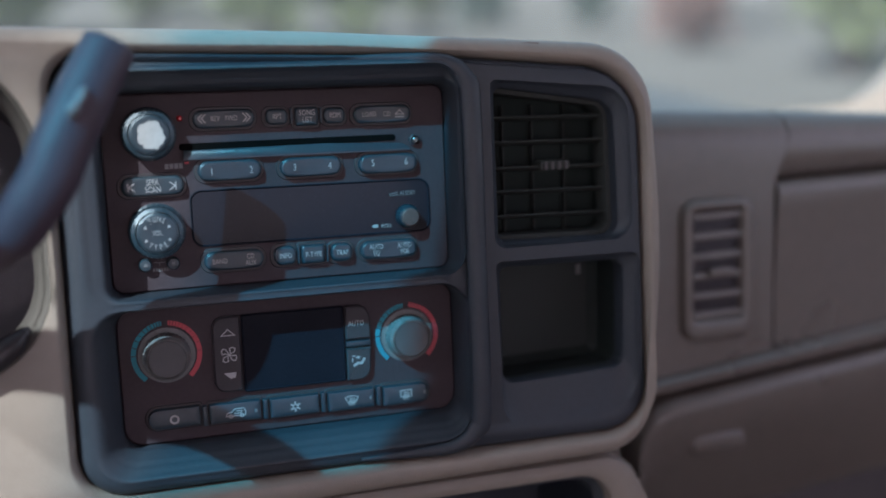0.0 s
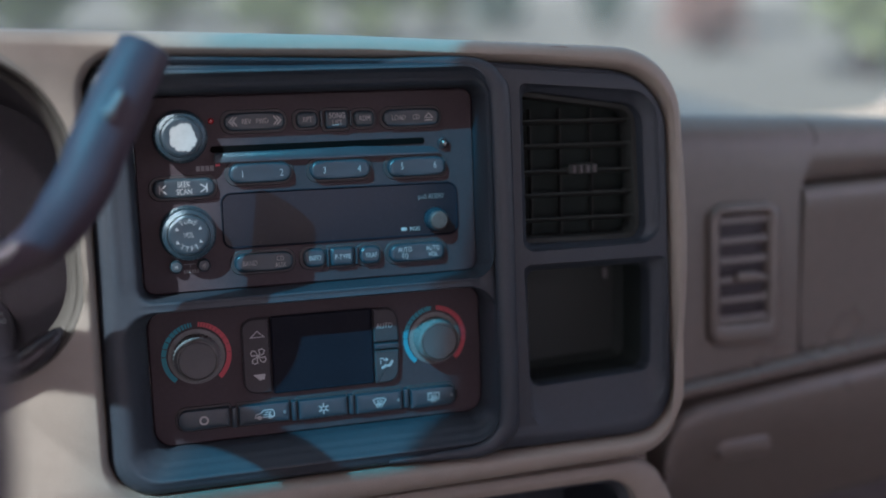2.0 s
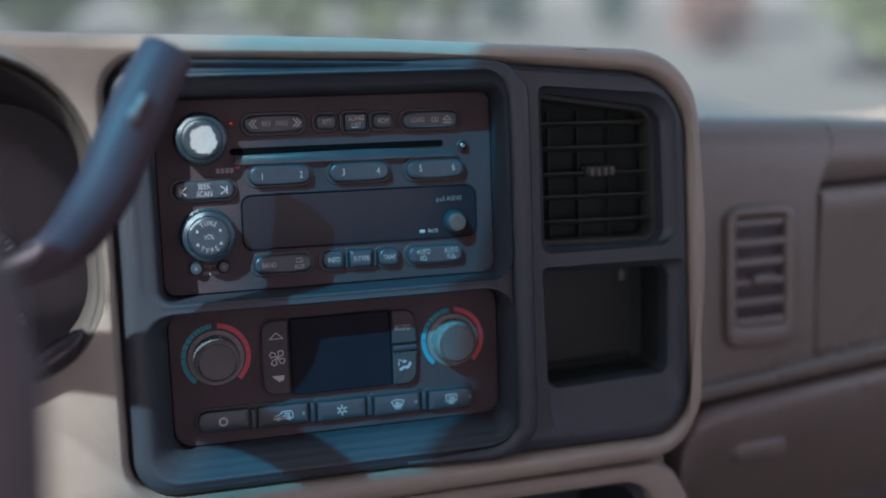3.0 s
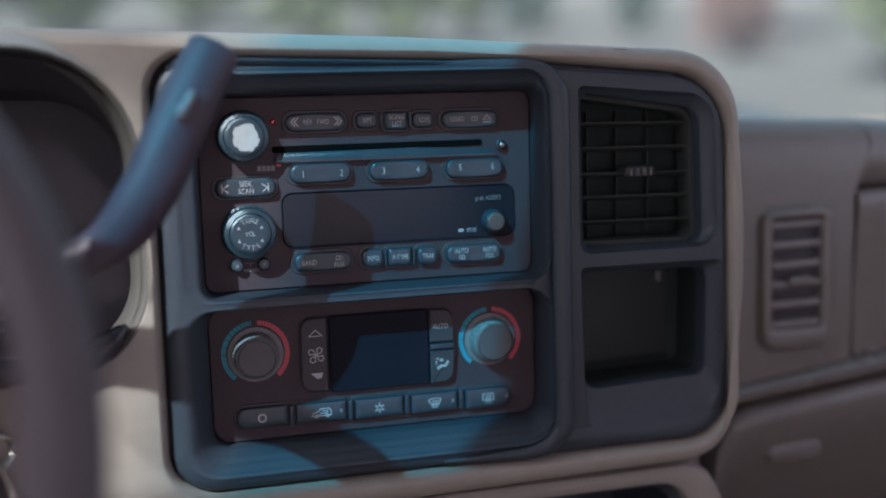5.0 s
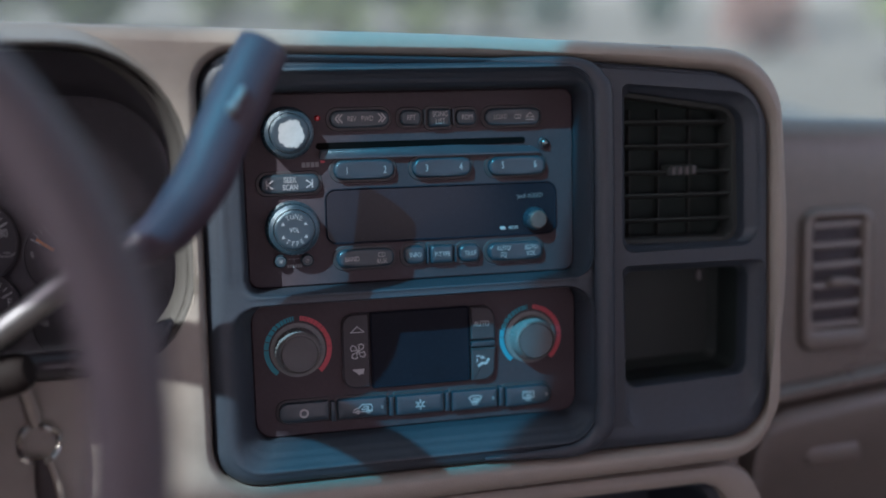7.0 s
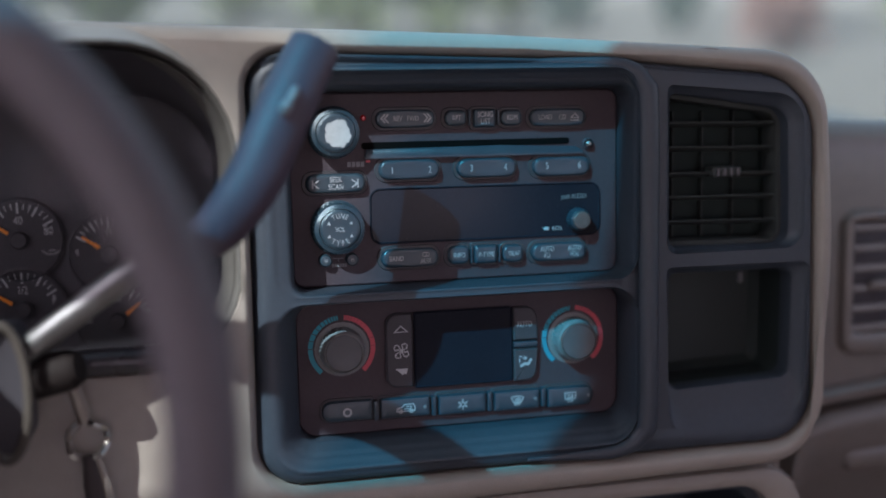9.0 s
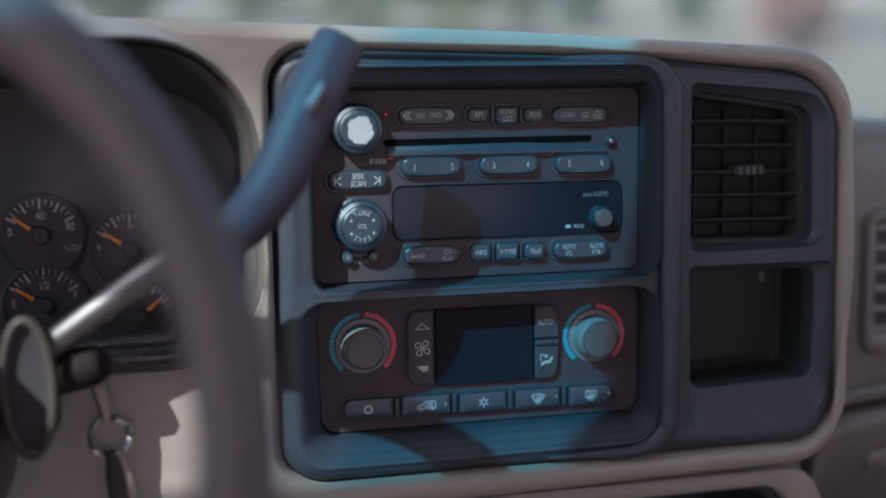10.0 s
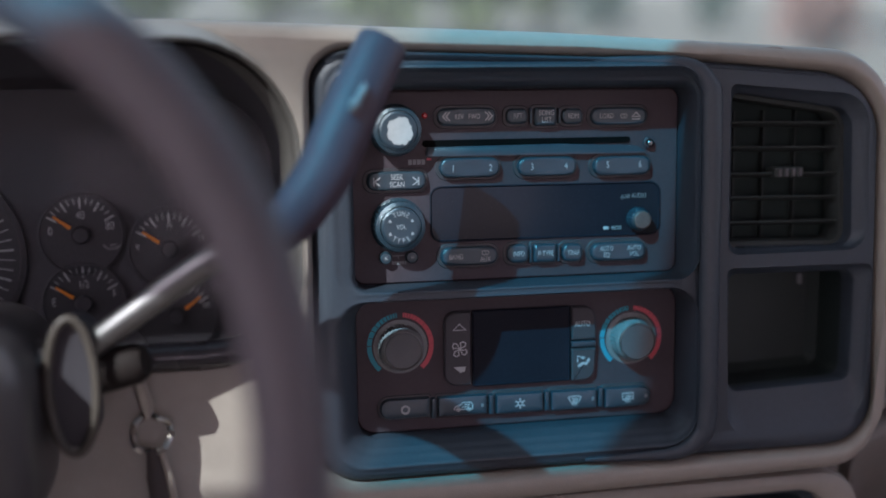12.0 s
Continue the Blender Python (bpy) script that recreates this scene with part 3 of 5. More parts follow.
tab = part("tab", pad(0.2415, 1.3108, 0.2615, 1.3172, 0.002, 0.606, 0.5945, 0.001), VENT_BLACK, vent)
for x in (0.2450, 0.2495, 0.2540, 0.2585):
    part("rib", pad(x - 0.0009, 1.3115, x + 0.0009, 1.3165, 0.0006, 0.5965, 0.5930, 0.0006), RIB, tab, "pale grip rib")

# ---------------------------------------------------------------- passenger side vent
svent = thing("side_air_vent", "brown louvred air vent in the passenger dashboard", "air vent")
OUT, INN = rr(0.3748, 1.1740, 0.4352, 1.2795, 0.013), rr(0.3838, 1.1905, 0.4238, 1.2712, 0.003)
bm = bmesh.new()
rings(bm, [(grown(OUT, 0.0015), 0.6615), (OUT, 0.6585), (grown(OUT, -0.0007), 0.6558), (grown(OUT, -0.0022), 0.6540), (grown(OUT, -0.0042), 0.6533)], cap_last=False)
sheet(bm, grown(OUT, -0.0042), [grown(INN, 0.0032)], 0.6533)
rings(bm, [(grown(INN, 0.0032), 0.6533), (grown(INN, 0.0012), 0.6542), (INN, 0.6560), (grown(INN, -0.001), 0.6598)], cap_last=False)
part("frame", bm, TAN_DARK, svent)
part("duct", pad(0.3842, 1.1909, 0.4234, 1.2708, 0.003, 0.6640, 0.6594, 0.0002), LINER, svent, "black duct behind the slats")
for i in range(6):
    z = 1.2665 - i * 0.0146
    bm = bmesh.new()
    prof = [(0.6588, -0.0018), (0.6560, -0.0022), (0.6556, 0.0), (0.6566, 0.0022), (0.6588, 0.0030)]
    a = [bm.verts.new((0.3842, y, z + d)) for y, d in prof]
    b = [bm.verts.new((0.4234, y, z + d + 0.0006)) for y, d in prof]
    for k in range(5):
        bm.faces.new((a[k - 1], a[k], b[k], b[k - 1]))
    bm.faces.new(a)
    bm.faces.new(b[::-1])
    part("slat", bm, TAN_DARK, svent)
part("tab", pad(0.396, 1.2215, 0.416, 1.2285, 0.003, 0.6565, 0.6525, 0.0012), TAN_DARK, svent)
part("release_tab", pad(0.394, 1.1765, 0.416, 1.1830, 0.002, 0.6575, 0.6540, 0.0012), TAN_DARK, svent)

# ---------------------------------------------------------------- radio
radio = thing("car_radio", "black car radio with rubber keys and a dark display", "car radio")
bm = bmesh.new()
body = rr(-0.0170, 1.2542, 0.1830, 1.3666, 0.007)
rings(bm, [(body, 0.64), (body, Y_FACE + 0.001), (grown(body, -0.001), Y_FACE)], True, True)
plate = part("faceplate", bm, FACE, radio)
YB = 0.6005
RADIO_BUTTONS = [("REV   FWD", 0.0336, 1.3458, 0.0683, 1.3562, 0.0050), ("RPT", 0.0748, 1.3463, 0.0874, 1.3554, 0.0035), ("SONG\nLIST", 0.0918, 1.3450, 0.1053, 1.3558, 0.0015),
        ("RDM", 0.1087, 1.3457, 0.1212, 1.3550, 0.0035), ("LOAD", 0.1265, 1.3449, 0.1615, 1.3552, 0.0050),
        ("", 0.0345, 1.3157, 0.0705, 1.3273, 0.0056), ("", 0.0814, 1.3154, 0.1175, 1.3268, 0.0056), ("", 0.1282, 1.3147, 0.1642, 1.3262, 0.0056),
        ("SEEK\nSCAN", -0.0082, 1.3094, 0.0263, 1.3203, 0.0050),
        ("", 0.0345, 1.2638, 0.0687, 1.2748, 0.0053), ("INFO", 0.0747, 1.2640, 0.0879, 1.2750, 0.0043), ("P-TYPE", 0.0908, 1.2637, 0.1050, 1.2747, 0.0012),
        ("TRAF", 0.1085, 1.2635, 0.1215, 1.2743, 0.0043), ("", 0.1268, 1.2630, 0.1617, 1.2741, 0.0053)]
SLOT = material("slot_black", (0.004, 0.004, 0.004), 0.8, 0.1, 60, spec=0.05)
ROCKER = material("satin_rocker", (0.052, 0.048, 0.054), 0.5, 0.10, 60, 0.2, 2500, spec=0.35)
KNURL = material("worn_grey_knurl", (0.17, 0.175, 0.175), 0.42, 0.2, 300)
WELL = material("key_well", (0.044, 0.040, 0.044), 0.5, 0.1, 60)
for word, x0, z0, x1, z1, r in RADIO_BUTTONS:
    key = part("key", rubber_key(x0, z0, x1, z1, r, Y_FACE + 0.001, YB, 0.0009 if x1 - x0 > 0.02 else 0.0003), BUTTON, radio, angle=50)
    bm = bmesh.new()
    hole = rr(x0 - 0.0018, z0 - 0.0013, x1 + 0.0014, z1 + 0.0013, r + 0.001)
    rings(bm, [(grown(hole, 0.0007), Y_FACE + 0.0002), (hole, Y_FACE - 0.0006)])
    part("key_surround", bm, WELL, key)
    cx, cz = (x0 + x1) / 2, (z0 + z1) / 2
    if word:
        two = "\n" in word
        cols = word.split("\n")
        for i, w in enumerate(cols):
            dx = -0.0085 if w == "LOAD" else 0
            lettering(w, cx + dx, cz + (0.0021 - 0.0042 * i if two else 0), YB - 0.0006, 0.0046 if two else 0.0043, PRINT, key)
for n, x in (("1", 0.0421), ("2", 0.0645), ("3", 0.0896), ("4", 0.1104), ("5", 0.1364), ("6", 0.1568)):
    lettering(n, x, 1.3210, YB - 0.0006, 0.0058, PRINT, radio)
for w, x, z, s in (("BAND", 0.0432, 1.2692, 0.0043), ("CD", 0.0608, 1.2710, 0.0042), ("AUX", 0.0608, 1.2672, 0.0042), ("AUTO", 0.1360, 1.2706, 0.0042), ("EQ", 0.1360, 1.2668, 0.0042),
                   ("AUTO", 0.1535, 1.2706, 0.0042), ("VOL", 0.1535, 1.2668, 0.0042), ("CD", 0.1462, 1.3499, 0.0042)):
    lettering(w, x, z, YB - 0.0006, s, PRINT, radio)
for x, d in ((0.0372, 1), (0.0391, 1), (0.0630, -1), (0.0649, -1)):
    strokes([[(x + 0.0014 * d, 1.3537), (x - 0.0008 * d, 1.3513), (x + 0.0014 * d, 1.3489)]], 0.0007, YB - 0.0006, PRINT, radio)
strokes([[(0.1515, 1.3496), (0.1565, 1.3496), (0.1540, 1.3522)]], 0.0005, YB - 0.0006, PRINT, radio, closed=True)
strokes([[(0.1515, 1.3481), (0.1565, 1.3481)]], 0.0006, YB - 0.0006, PRINT, radio)
for x, d in ((-0.0032, 1), (0.0205, -1)):
    strokes([[(x - 0.0012 * d, 1.3168), (x - 0.0012 * d, 1.3124)], [(x + 0.0022 * d, 1.3168), (x - 0.0008 * d, 1.3146), (x + 0.0022 * d, 1.3124)]], 0.0006, YB - 0.0006, PRINT, radio)
# narrow bars beside the small keys
for x, z0, z1 in ((0.0896, 1.3466, 1.3556), (0.1070, 1.3464, 1.3554), (0.0893, 1.2640, 1.2742), (0.1067, 1.2638, 1.2742)):
    part("divider", pad(x - 0.0007, z0, x + 0.0007, z1, 0.0004, Y_FACE, 0.6018, 0.0005), BUTTON, radio)
# disc slot with the sloping lip under it
bm = bmesh.new()
rings(bm, [(rr(0.0250, 1.3338, 0.1522, 1.3378, 0.0018), Y_FACE + 0.0002), (rr(0.0252, 1.3340, 0.1520, 1.3376, 0.0017), Y_FACE - 0.0006)])
part("disc_slot", bm, SLOT, radio, "narrow black disc slot")
bm = bmesh.new()
lip = rounded([(0.0265, 1.3284, 0.001), (0.1625, 1.3278, 0.001), (0.1560, 1.3322, 0.002), (0.110, 1.3342, 0.02), (0.0275, 1.3338, 0.001)])
rings(bm, [(lip, Y_FACE + 0.001), (lip, lambda x, z: Y_FACE - 0.0014 - max(0, 1.3345 - z) * 0.30), (grown(lip, -0.0008), lambda x, z: Y_FACE - 0.0017 - max(0, 1.3345 - z) * 0.30)])
part("slot_lip", bm, BUTTON, radio)
part("jack", lathe(0.1637, 1.3338, [(0.0034, 0.6100), (0.0034, 0.6030), (0.0026, 0.6025), (0.0022, 0.6036)], 20), FACE, radio)
part("jack_pin", lathe(0.1637, 1.3338, [(0.0017, 0.6100), (0.0017, 0.6014), (0.0010, 0.6008)], 14), CHROME, radio)
part("status_light", lathe(0.0265, 1.3520, [(0.0017, 0.6100), (0.0017, 0.6042), (0.0009, 0.6034)], 14), LED, radio, "small red lens")
# display with its audio knob
bm = bmesh.new()
glass = rounded([(0.0294, 1.2784, 0.006), (0.1711, 1.2782, 0.006), (0.1709, 1.3098, 0.006), (0.0294, 1.3102, 0.006)])
rings(bm, [(grown(glass, 0.0006), Y_FACE + 0.001), (grown(glass, 0.0006), Y_FACE - 0.0008), (glass, Y_FACE - 0.0010), (grown(glass, -0.0006), Y_FACE - 0.0004)])
disp = part("display", bm, SCREEN, radio, "unlit glossy black display")
lettering("push AUDIO", 0.1546, 1.3018, Y_FACE - 0.0008, 0.0041, PRINT_DIM, disp)
lettering("RDS", 0.1437, 1.2826, Y_FACE - 0.0008, 0.0032, PRINT, disp, stretch=1.1)
part("mark", pad(0.1352, 1.2817, 0.1388, 1.2837, 0.0009, Y_FACE, Y_FACE - 0.0009, 0.0002), PRINT, disp)
part("audio_knob", lathe(0.1570, 1.2878, [(0.0072, 0.6100), (0.0072, 0.6020), (0.0068, 0.6005), (0.0062, 0.5975), (0.0056, 0.5968)], 80, (20, 0.0008, 0.5990, 0.6030)), BUTTON, radio)
part("audio_knob_cap", lathe(0.1570, 1.2878, [(0.0055, 0.5975), (0.0055, 0.5955), (0.0048, 0.5948), (0.002, 0.5946)], 32), KNOB_WARM, radio, "worn brownish knob cap")


def rotary(name, cx, cz, r, label, cap, parent, y_front=0.588):
    k = part(name, lathe(cx, cz, [(r * 1.06, 0.6098), (r * 1.06, 0.6035), (r, 0.6025), (r * 0.985, y_front + 0.004), (r * 0.95, y_front + 0.002), (r * 0.80, y_front + 0.0008), (r * 0.78, y_front + 0.0020)], 96, (32, 0.0007, y_front + 0.0035, 0.603)), BUTTON, parent, label)
    part("cap", lathe(cx, cz, [(r * 0.77, y_front + 0.003), (r * 0.76, y_front + 0.0008), (r * 0.70, y_front + 0.0003), (r * 0.64, y_front), (r * 0.4, y_front + 0.0004), (r * 0.1, y_front + 0.0006)], 40), cap, k)
    return k


rotary("power_knob", 0.0090, 1.3440, 0.0143, "ribbed knob with a worn bright cap", BUTTON, radio, 0.591)
rng = random.Random(4)
shape([(0.0100 + r * math.cos(a), 1.3436 + 1.1 * r * math.sin(a)) for a, r in ((2 * math.pi * i / 40, 0.0072 * (1 + 0.10 * rng.uniform(-1, 1))) for i in range(40))], 0.5908, SILVER, radio, "bright_patch")
vol = rotary("volume_knob", 0.0096, 1.2890, 0.0150, "ribbed knob with worn lettering", BUTTON, radio, 0.591)
for i, ch in enumerate("TUNE"):
    a = radians(118 - i * 19)
    o = lettering(ch, 0, 0, 0, 0.0042, PRINT, vol)
    o.matrix_local = Matrix.Translation((0.0096 + 0.0078 * math.cos(a), 0.5905, 1.2890 + 0.0078 * math.sin(a))) @ Matrix.Rotation(a - math.pi / 2, 4, (0, -1, 0))
for i, ch in enumerate("TYPE"):
    a = radians(238 + i * 21)
    o = lettering(ch, 0, 0, 0, 0.0042, PRINT, vol)
    o.matrix_local = Matrix.Translation((0.0096 + 0.0078 * math.cos(a), 0.5905, 1.2890 + 0.0078 * math.sin(a))) @ Matrix.Rotation(a + math.pi / 2, 4, (0, -1, 0))
lettering("VOL", 0.0096, 1.2890, 0.5908, 0.0040, PRINT, vol)
for a in (150, 30, 210, 330):
    x, z = 0.0096 + 0.0074 * math.cos(radians(a)), 1.2890 + 0.0074 * math.sin(radians(a))
    shape([(x - 0.0010, z - 0.0008), (x + 0.0010, z - 0.0008), (x, z + 0.0011)], 0.5905, PRINT, vol)
for x, w in ((0.0018, "H"), (0.0172, "M")):
    b = part("round_key", lathe(x, 1.2700, [(0.0037, 0.6100), (0.0037, 0.6015), (0.0030, 0.6003), (0.0018, 0.6000)], 24), BUTTON, radio)
    lettering(w, x, 1.2700, 0.5997, 0.0030, PRINT, b)
strokes([[(0.0062, 1.2708), (0.0130, 1.2708)], [(0.0096, 1.2708), (0.0096, 1.2690)]], 0.0004, Y_FACE - 0.0003, PRINT_DIM, radio)
for i in range(6):
    x = 0.0058 + i * 0.0015
    shape([(x, 1.2656), (x + 0.0010, 1.2656), (x + 0.0010, 1.2676), (x, 1.2676)], Y_FACE - 0.0003, PRINT_DIM, radio, "small_print")
for i in range(4):
    x = 0.0165 + i * 0.0026
    shape([(x, 1.3238), (x + 0.0021, 1.3238), (x + 0.0021, 1.3268), (x, 1.3268)], Y_FACE - 0.0003, PRINT_DIM, radio, "small_print")
shape([(0.0275, 1.3262), (0.0300, 1.3262), (0.0300, 1.3274), (0.0275, 1.3274)], Y_FACE - 0.0003, RED, radio, "small_print")

# ---------------------------------------------------------------- climate control
clim = thing("climate_control", "black climate control panel with two ribbed knobs", "climate control")
bm = bmesh.new()
body = rr(-0.0172, 1.1642, 0.1834, 1.2458, 0.011)
rings(bm, [(body, 0.64), (body, Y_FACE + 0.001), (grown(body, -0.001), Y_FACE)], True, True)
part("faceplate", bm, FACE, clim)
for cx, cz in ((0.0097, 1.2164), (0.1536, 1.2136)):
    k = part("temperature_knob", lathe(cx, cz, [(0.0162, 0.6098), (0.0162, 0.6046), (0.0150, 0.6046), (0.0139, 0.6040), (0.0134, 0.6002), (0.0128, 0.5968), (0.0120, 0.5945), (0.0112, 0.5936), (0.0110, 0.5943)], 132, (33, 0.0007, 0.5995, 0.6043)), KNURL, clim)
    part("cap", lathe(cx, cz, [(0.0109, 0.5955), (0.0108, 0.5934), (0.0104, 0.5928), (0.006, 0.5931), (0.001, 0.5933)], 48), KNOB, k)
    part("ring", lathe(cx, cz, [(0.0115, 0.5940), (0.0113, 0.5929), (0.0110, 0.5928), (0.0108, 0.5935)], 48), CHROME, k, "thin bright ring")

    def wedge(a0, a1, r0, r1, mat, nm):
        pts = circle_pts(cx, cz + 0.0005, r1, 8, a0, a1) + circle_pts(cx, cz + 0.0005, r0, 8, a1, a0)
        shape(pts, Y_FACE - 0.0004, mat, clim, nm)
    cuts = [228, 178, 163, 150, 139, 130, 122, 115, 109, 104, 99, 95]
    for i, (a, b) in enumerate(zip(cuts, cuts[1:])):
        wedge(a - (0.8 if i else 0), b + 0.8, 0.0172, 0.0200, BLUE, "cold_mark")
    cuts = [-48, 2, 17, 30, 41, 50, 58, 65, 71, 76, 81, 85]
    for i, (a, b) in enumerate(zip(cuts, cuts[1:])):
        wedge(a + 0.4, b - 0.4, 0.0172, 0.0200, RED, "warm_mark")
YC = 0.6010
bm = bmesh.new()
fp = rounded([(0.0355, 1.1912, 0.007), (0.0520, 1.1912, 0.0005), (0.0520, 1.2362, 0.0005), (0.0358, 1.2362, 0.007)])
rings(bm, [(fp, Y_FACE + 0.001), (fp, YC + 0.001), (grown(fp, -0.001), YC)])
fan = part("fan_rocker", bm, ROCKER, clim)
strokes([[(0.0408, 1.2252), (0.0486, 1.2252), (0.0447, 1.2288)]], 0.0006, YC - 0.0003, PRINT, fan, closed=True)
shape([(0.0410, 1.2028), (0.0484, 1.2030), (0.0474, 1.1995), (0.0462, 1.2000), (0.0452, 1.1990)], YC - 0.0003, PRINT, fan)
for a in (0, 90, 180, 270):
    ca, sa = math.cos(radians(a)), math.sin(radians(a))
    petal = [(0.0003, 0.0002), (0.0008, 0.0020), (0.0004, 0.0038), (0.0022, 0.0044), (0.0037, 0.0034), (0.0032, 0.0016), (0.0003, 0.0002)]
    strokes([[(0.0447 + x * ca - z * sa, 1.2137 + x * sa + z * ca) for x, z in petal]], 0.0006, YC - 0.0003, PRINT, fan)
bm = bmesh.new()
fd = rr(0.0534, 1.1905, 0.1132, 1.2358, 0.0008)
rings(bm, [(grown(fd, 0.0006), Y_FACE + 0.001), (grown(fd, 0.0006), 0.6022), (fd, 0.6018), (grown(fd, -0.0005), 0.6024)])
part("display", bm, SCREEN, clim, "unlit glossy black display with dust")
bm = bmesh.new()
fp = rounded([(0.1146, 1.2150, 0.0006), (0.1302, 1.2150, 0.001), (0.1296, 1.2358, 0.008), (0.1146, 1.2358, 0.0006)])
rings(bm, [(fp, Y_FACE + 0.001), (fp, YC + 0.001), (grown(fp, -0.001), YC)])
auto_key = part("auto_key", bm, ROCKER, clim)
lettering("AUTO", 0.1212, 1.2250, YC - 0.0003, 0.0048, PRINT, auto_key)
part("divider", pad(0.1146, 1.2107, 0.1296, 1.2143, 0.0005, Y_FACE, 0.6006, 0.0006), BUTTON, clim)
bm = bmesh.new()
fp = rounded([(0.1146, 1.1895, 0.0006), (0.1290, 1.1895, 0.008), (0.1302, 1.2098, 0.001), (0.1146, 1.2098, 0.0006)])
rings(bm, [(fp, Y_FACE + 0.001), (fp, YC + 0.001), (grown(fp, -0.001), YC)])
mode = part("mode_key", bm, ROCKER, clim)
strokes([[(0.1178, 1.2050), (0.1196, 1.2050)], [(0.1180, 1.2035), (0.1180, 1.2015)], [(0.1200, 1.2040), (0.1222, 1.2040)], [(0.1213, 1.2048), (0.1224, 1.2040), (0.1213, 1.2032)]], 0.0007, YC - 0.0003, PRINT, mode)
strokes([[(0.1188, 1.1990), (0.1212, 1.2005), (0.1236, 1.2002), (0.1252, 1.2028)]], 0.0015, YC - 0.0003, PRINT, mode)
YK = 0.6005
LOWKEYS = [(-0.0035, 1.1733, 0.0261, 1.1852, 0.0054, 0.0006), (0.0313, 1.1728, 0.0612, 1.1848, 0.0006, 0.0006), (0.0668, 1.1722, 0.0962, 1.1842, 0.0006, 0.0006), (0.1016, 1.1718, 0.1304, 1.1838, 0.0006, 0.0006), (0.1360, 1.1712, 0.1652, 1.1834, 0.0006, 0.0054)]
lows = []
for x0, z0, x1, z1, rl, rt in LOWKEYS:
    bm = bmesh.new()
    def cut(d):
        return rounded([(x0 + d, z0 + d, max(rl - d, 0.0002)), (x1 - d, z0 + 0.0003 + d, max(rt - d, 0.0002)), (x1 - d, z1 - d, max(rt - d, 0.0002)), (x0 + d, z1 - d, max(rl - d, 0.0002))])
    fp = cut(0)
    rings(bm, [(fp, Y_FACE + 0.001), (fp, YK + 0.0012), (cut(0.0005), YK + 0.0003), (cut(0.0014), YK), (cut(0.0030), YK - 0.0003)])
    k = part("key", bm, BUTTON, clim)
    bm = bmesh.new()
    rings(bm, [(grown(fp, 0.0019), Y_FACE + 0.0002), (grown(fp, 0.0012), Y_FACE - 0.0006)])
    part("key_surround", bm, WELL, k)
    lows.append(k)
for x in (0.0287, 0.0640, 0.0989, 0.1332):
    part("divider", pad(x - 0.0014, 1.1722, x + 0.0014, 1.1842, 0.0004, Y_FACE, 0.6012, 0.0005), BUTTON, clim)
YS = YK - 0.0008
strokes([circle_pts(0.0112, 1.1790, 0.0022, 18)], 0.0011, YS, PRINT, lows[0])
CAR = (0.0462, 1.1786)
strokes([[(CAR[0] + x, CAR[1] + z) for x, z in ((-0.0056, -0.0016), (-0.0050, 0.0002), (-0.0022, 0.0008), (-0.0004, 0.0026), (0.0048, 0.0026), (0.0058, 0.0008), (0.0056, -0.0016))]], 0.0006, YS, PRINT, lows[1], closed=True)
strokes([[(CAR[0] + x, CAR[1] + z) for x, z in ((-0.0008, -0.0002), (0.0030, -0.0002), (0.0036, 0.0012), (0.0006, 0.0012))], circle_pts(CAR[0] - 0.0030, CAR[1] - 0.0017, 0.0010, 8), circle_pts(CAR[0] + 0.0035, CAR[1] - 0.0017, 0.0010, 8)], 0.0006, YS, PRINT, lows[1])
FLAKE = (0.0815, 1.1782)
strokes([[(FLAKE[0] + 0.0030 * math.cos(radians(a)), FLAKE[1] + 0.0030 * math.sin(radians(a))), (FLAKE[0] + 0.0012 * math.cos(radians(a)), FLAKE[1] + 0.0012 * math.sin(radians(a)))] for a in range(30, 390, 60)], 0.0009, YS, PRINT, lows[2])
strokes([circle_pts(*FLAKE, 0.0015, 6, 30, 390)], 0.0006, YS, PRINT, lows[2])
FRONT = (0.1160, 1.1780)
strokes([[(FRONT[0] + x, FRONT[1] + z) for x, z in ((-0.0040, 0.0016), (-0.0020, 0.0026), (0.0020, 0.0026), (0.0040, 0.0016), (0.0022, -0.0014), (-0.0022, -0.0014))]], 0.0006, YS, PRINT, lows[3], closed=True)
REAR_GLASS = (0.1502, 1.1776)
strokes([[(REAR_GLASS[0] + x, REAR_GLASS[1] + z) for x, z in ((-0.0034, -0.0014), (-0.0034, 0.0026), (0.0034, 0.0026), (0.0034, -0.0014))]], 0.0006, YS, PRINT, lows[4], closed=True)
for (cx, cz), k in ((FRONT, 3), (REAR_GLASS, 4)):
    strokes([[(cx + d, cz + 0.0014), (cx + d + 0.0005, cz + 0.0002), (cx + d - 0.0005, cz - 0.0014), (cx + d, cz - 0.0032)] for d in (-0.0013, 0.0, 0.0013)], 0.0006, YS, PRINT, lows[k])
for i, (x, z) in enumerate(((0.0582, 1.1787), (0.1278, 1.1780), (0.1622, 1.1776))):
    part("indicator", pad(x - 0.0008, z - 0.0010, x + 0.0008, z + 0.0010, 0.0003, YK + 0.001, YS, 0.0002), PRINT_DIM, lows[(1, 3, 4)[i]])



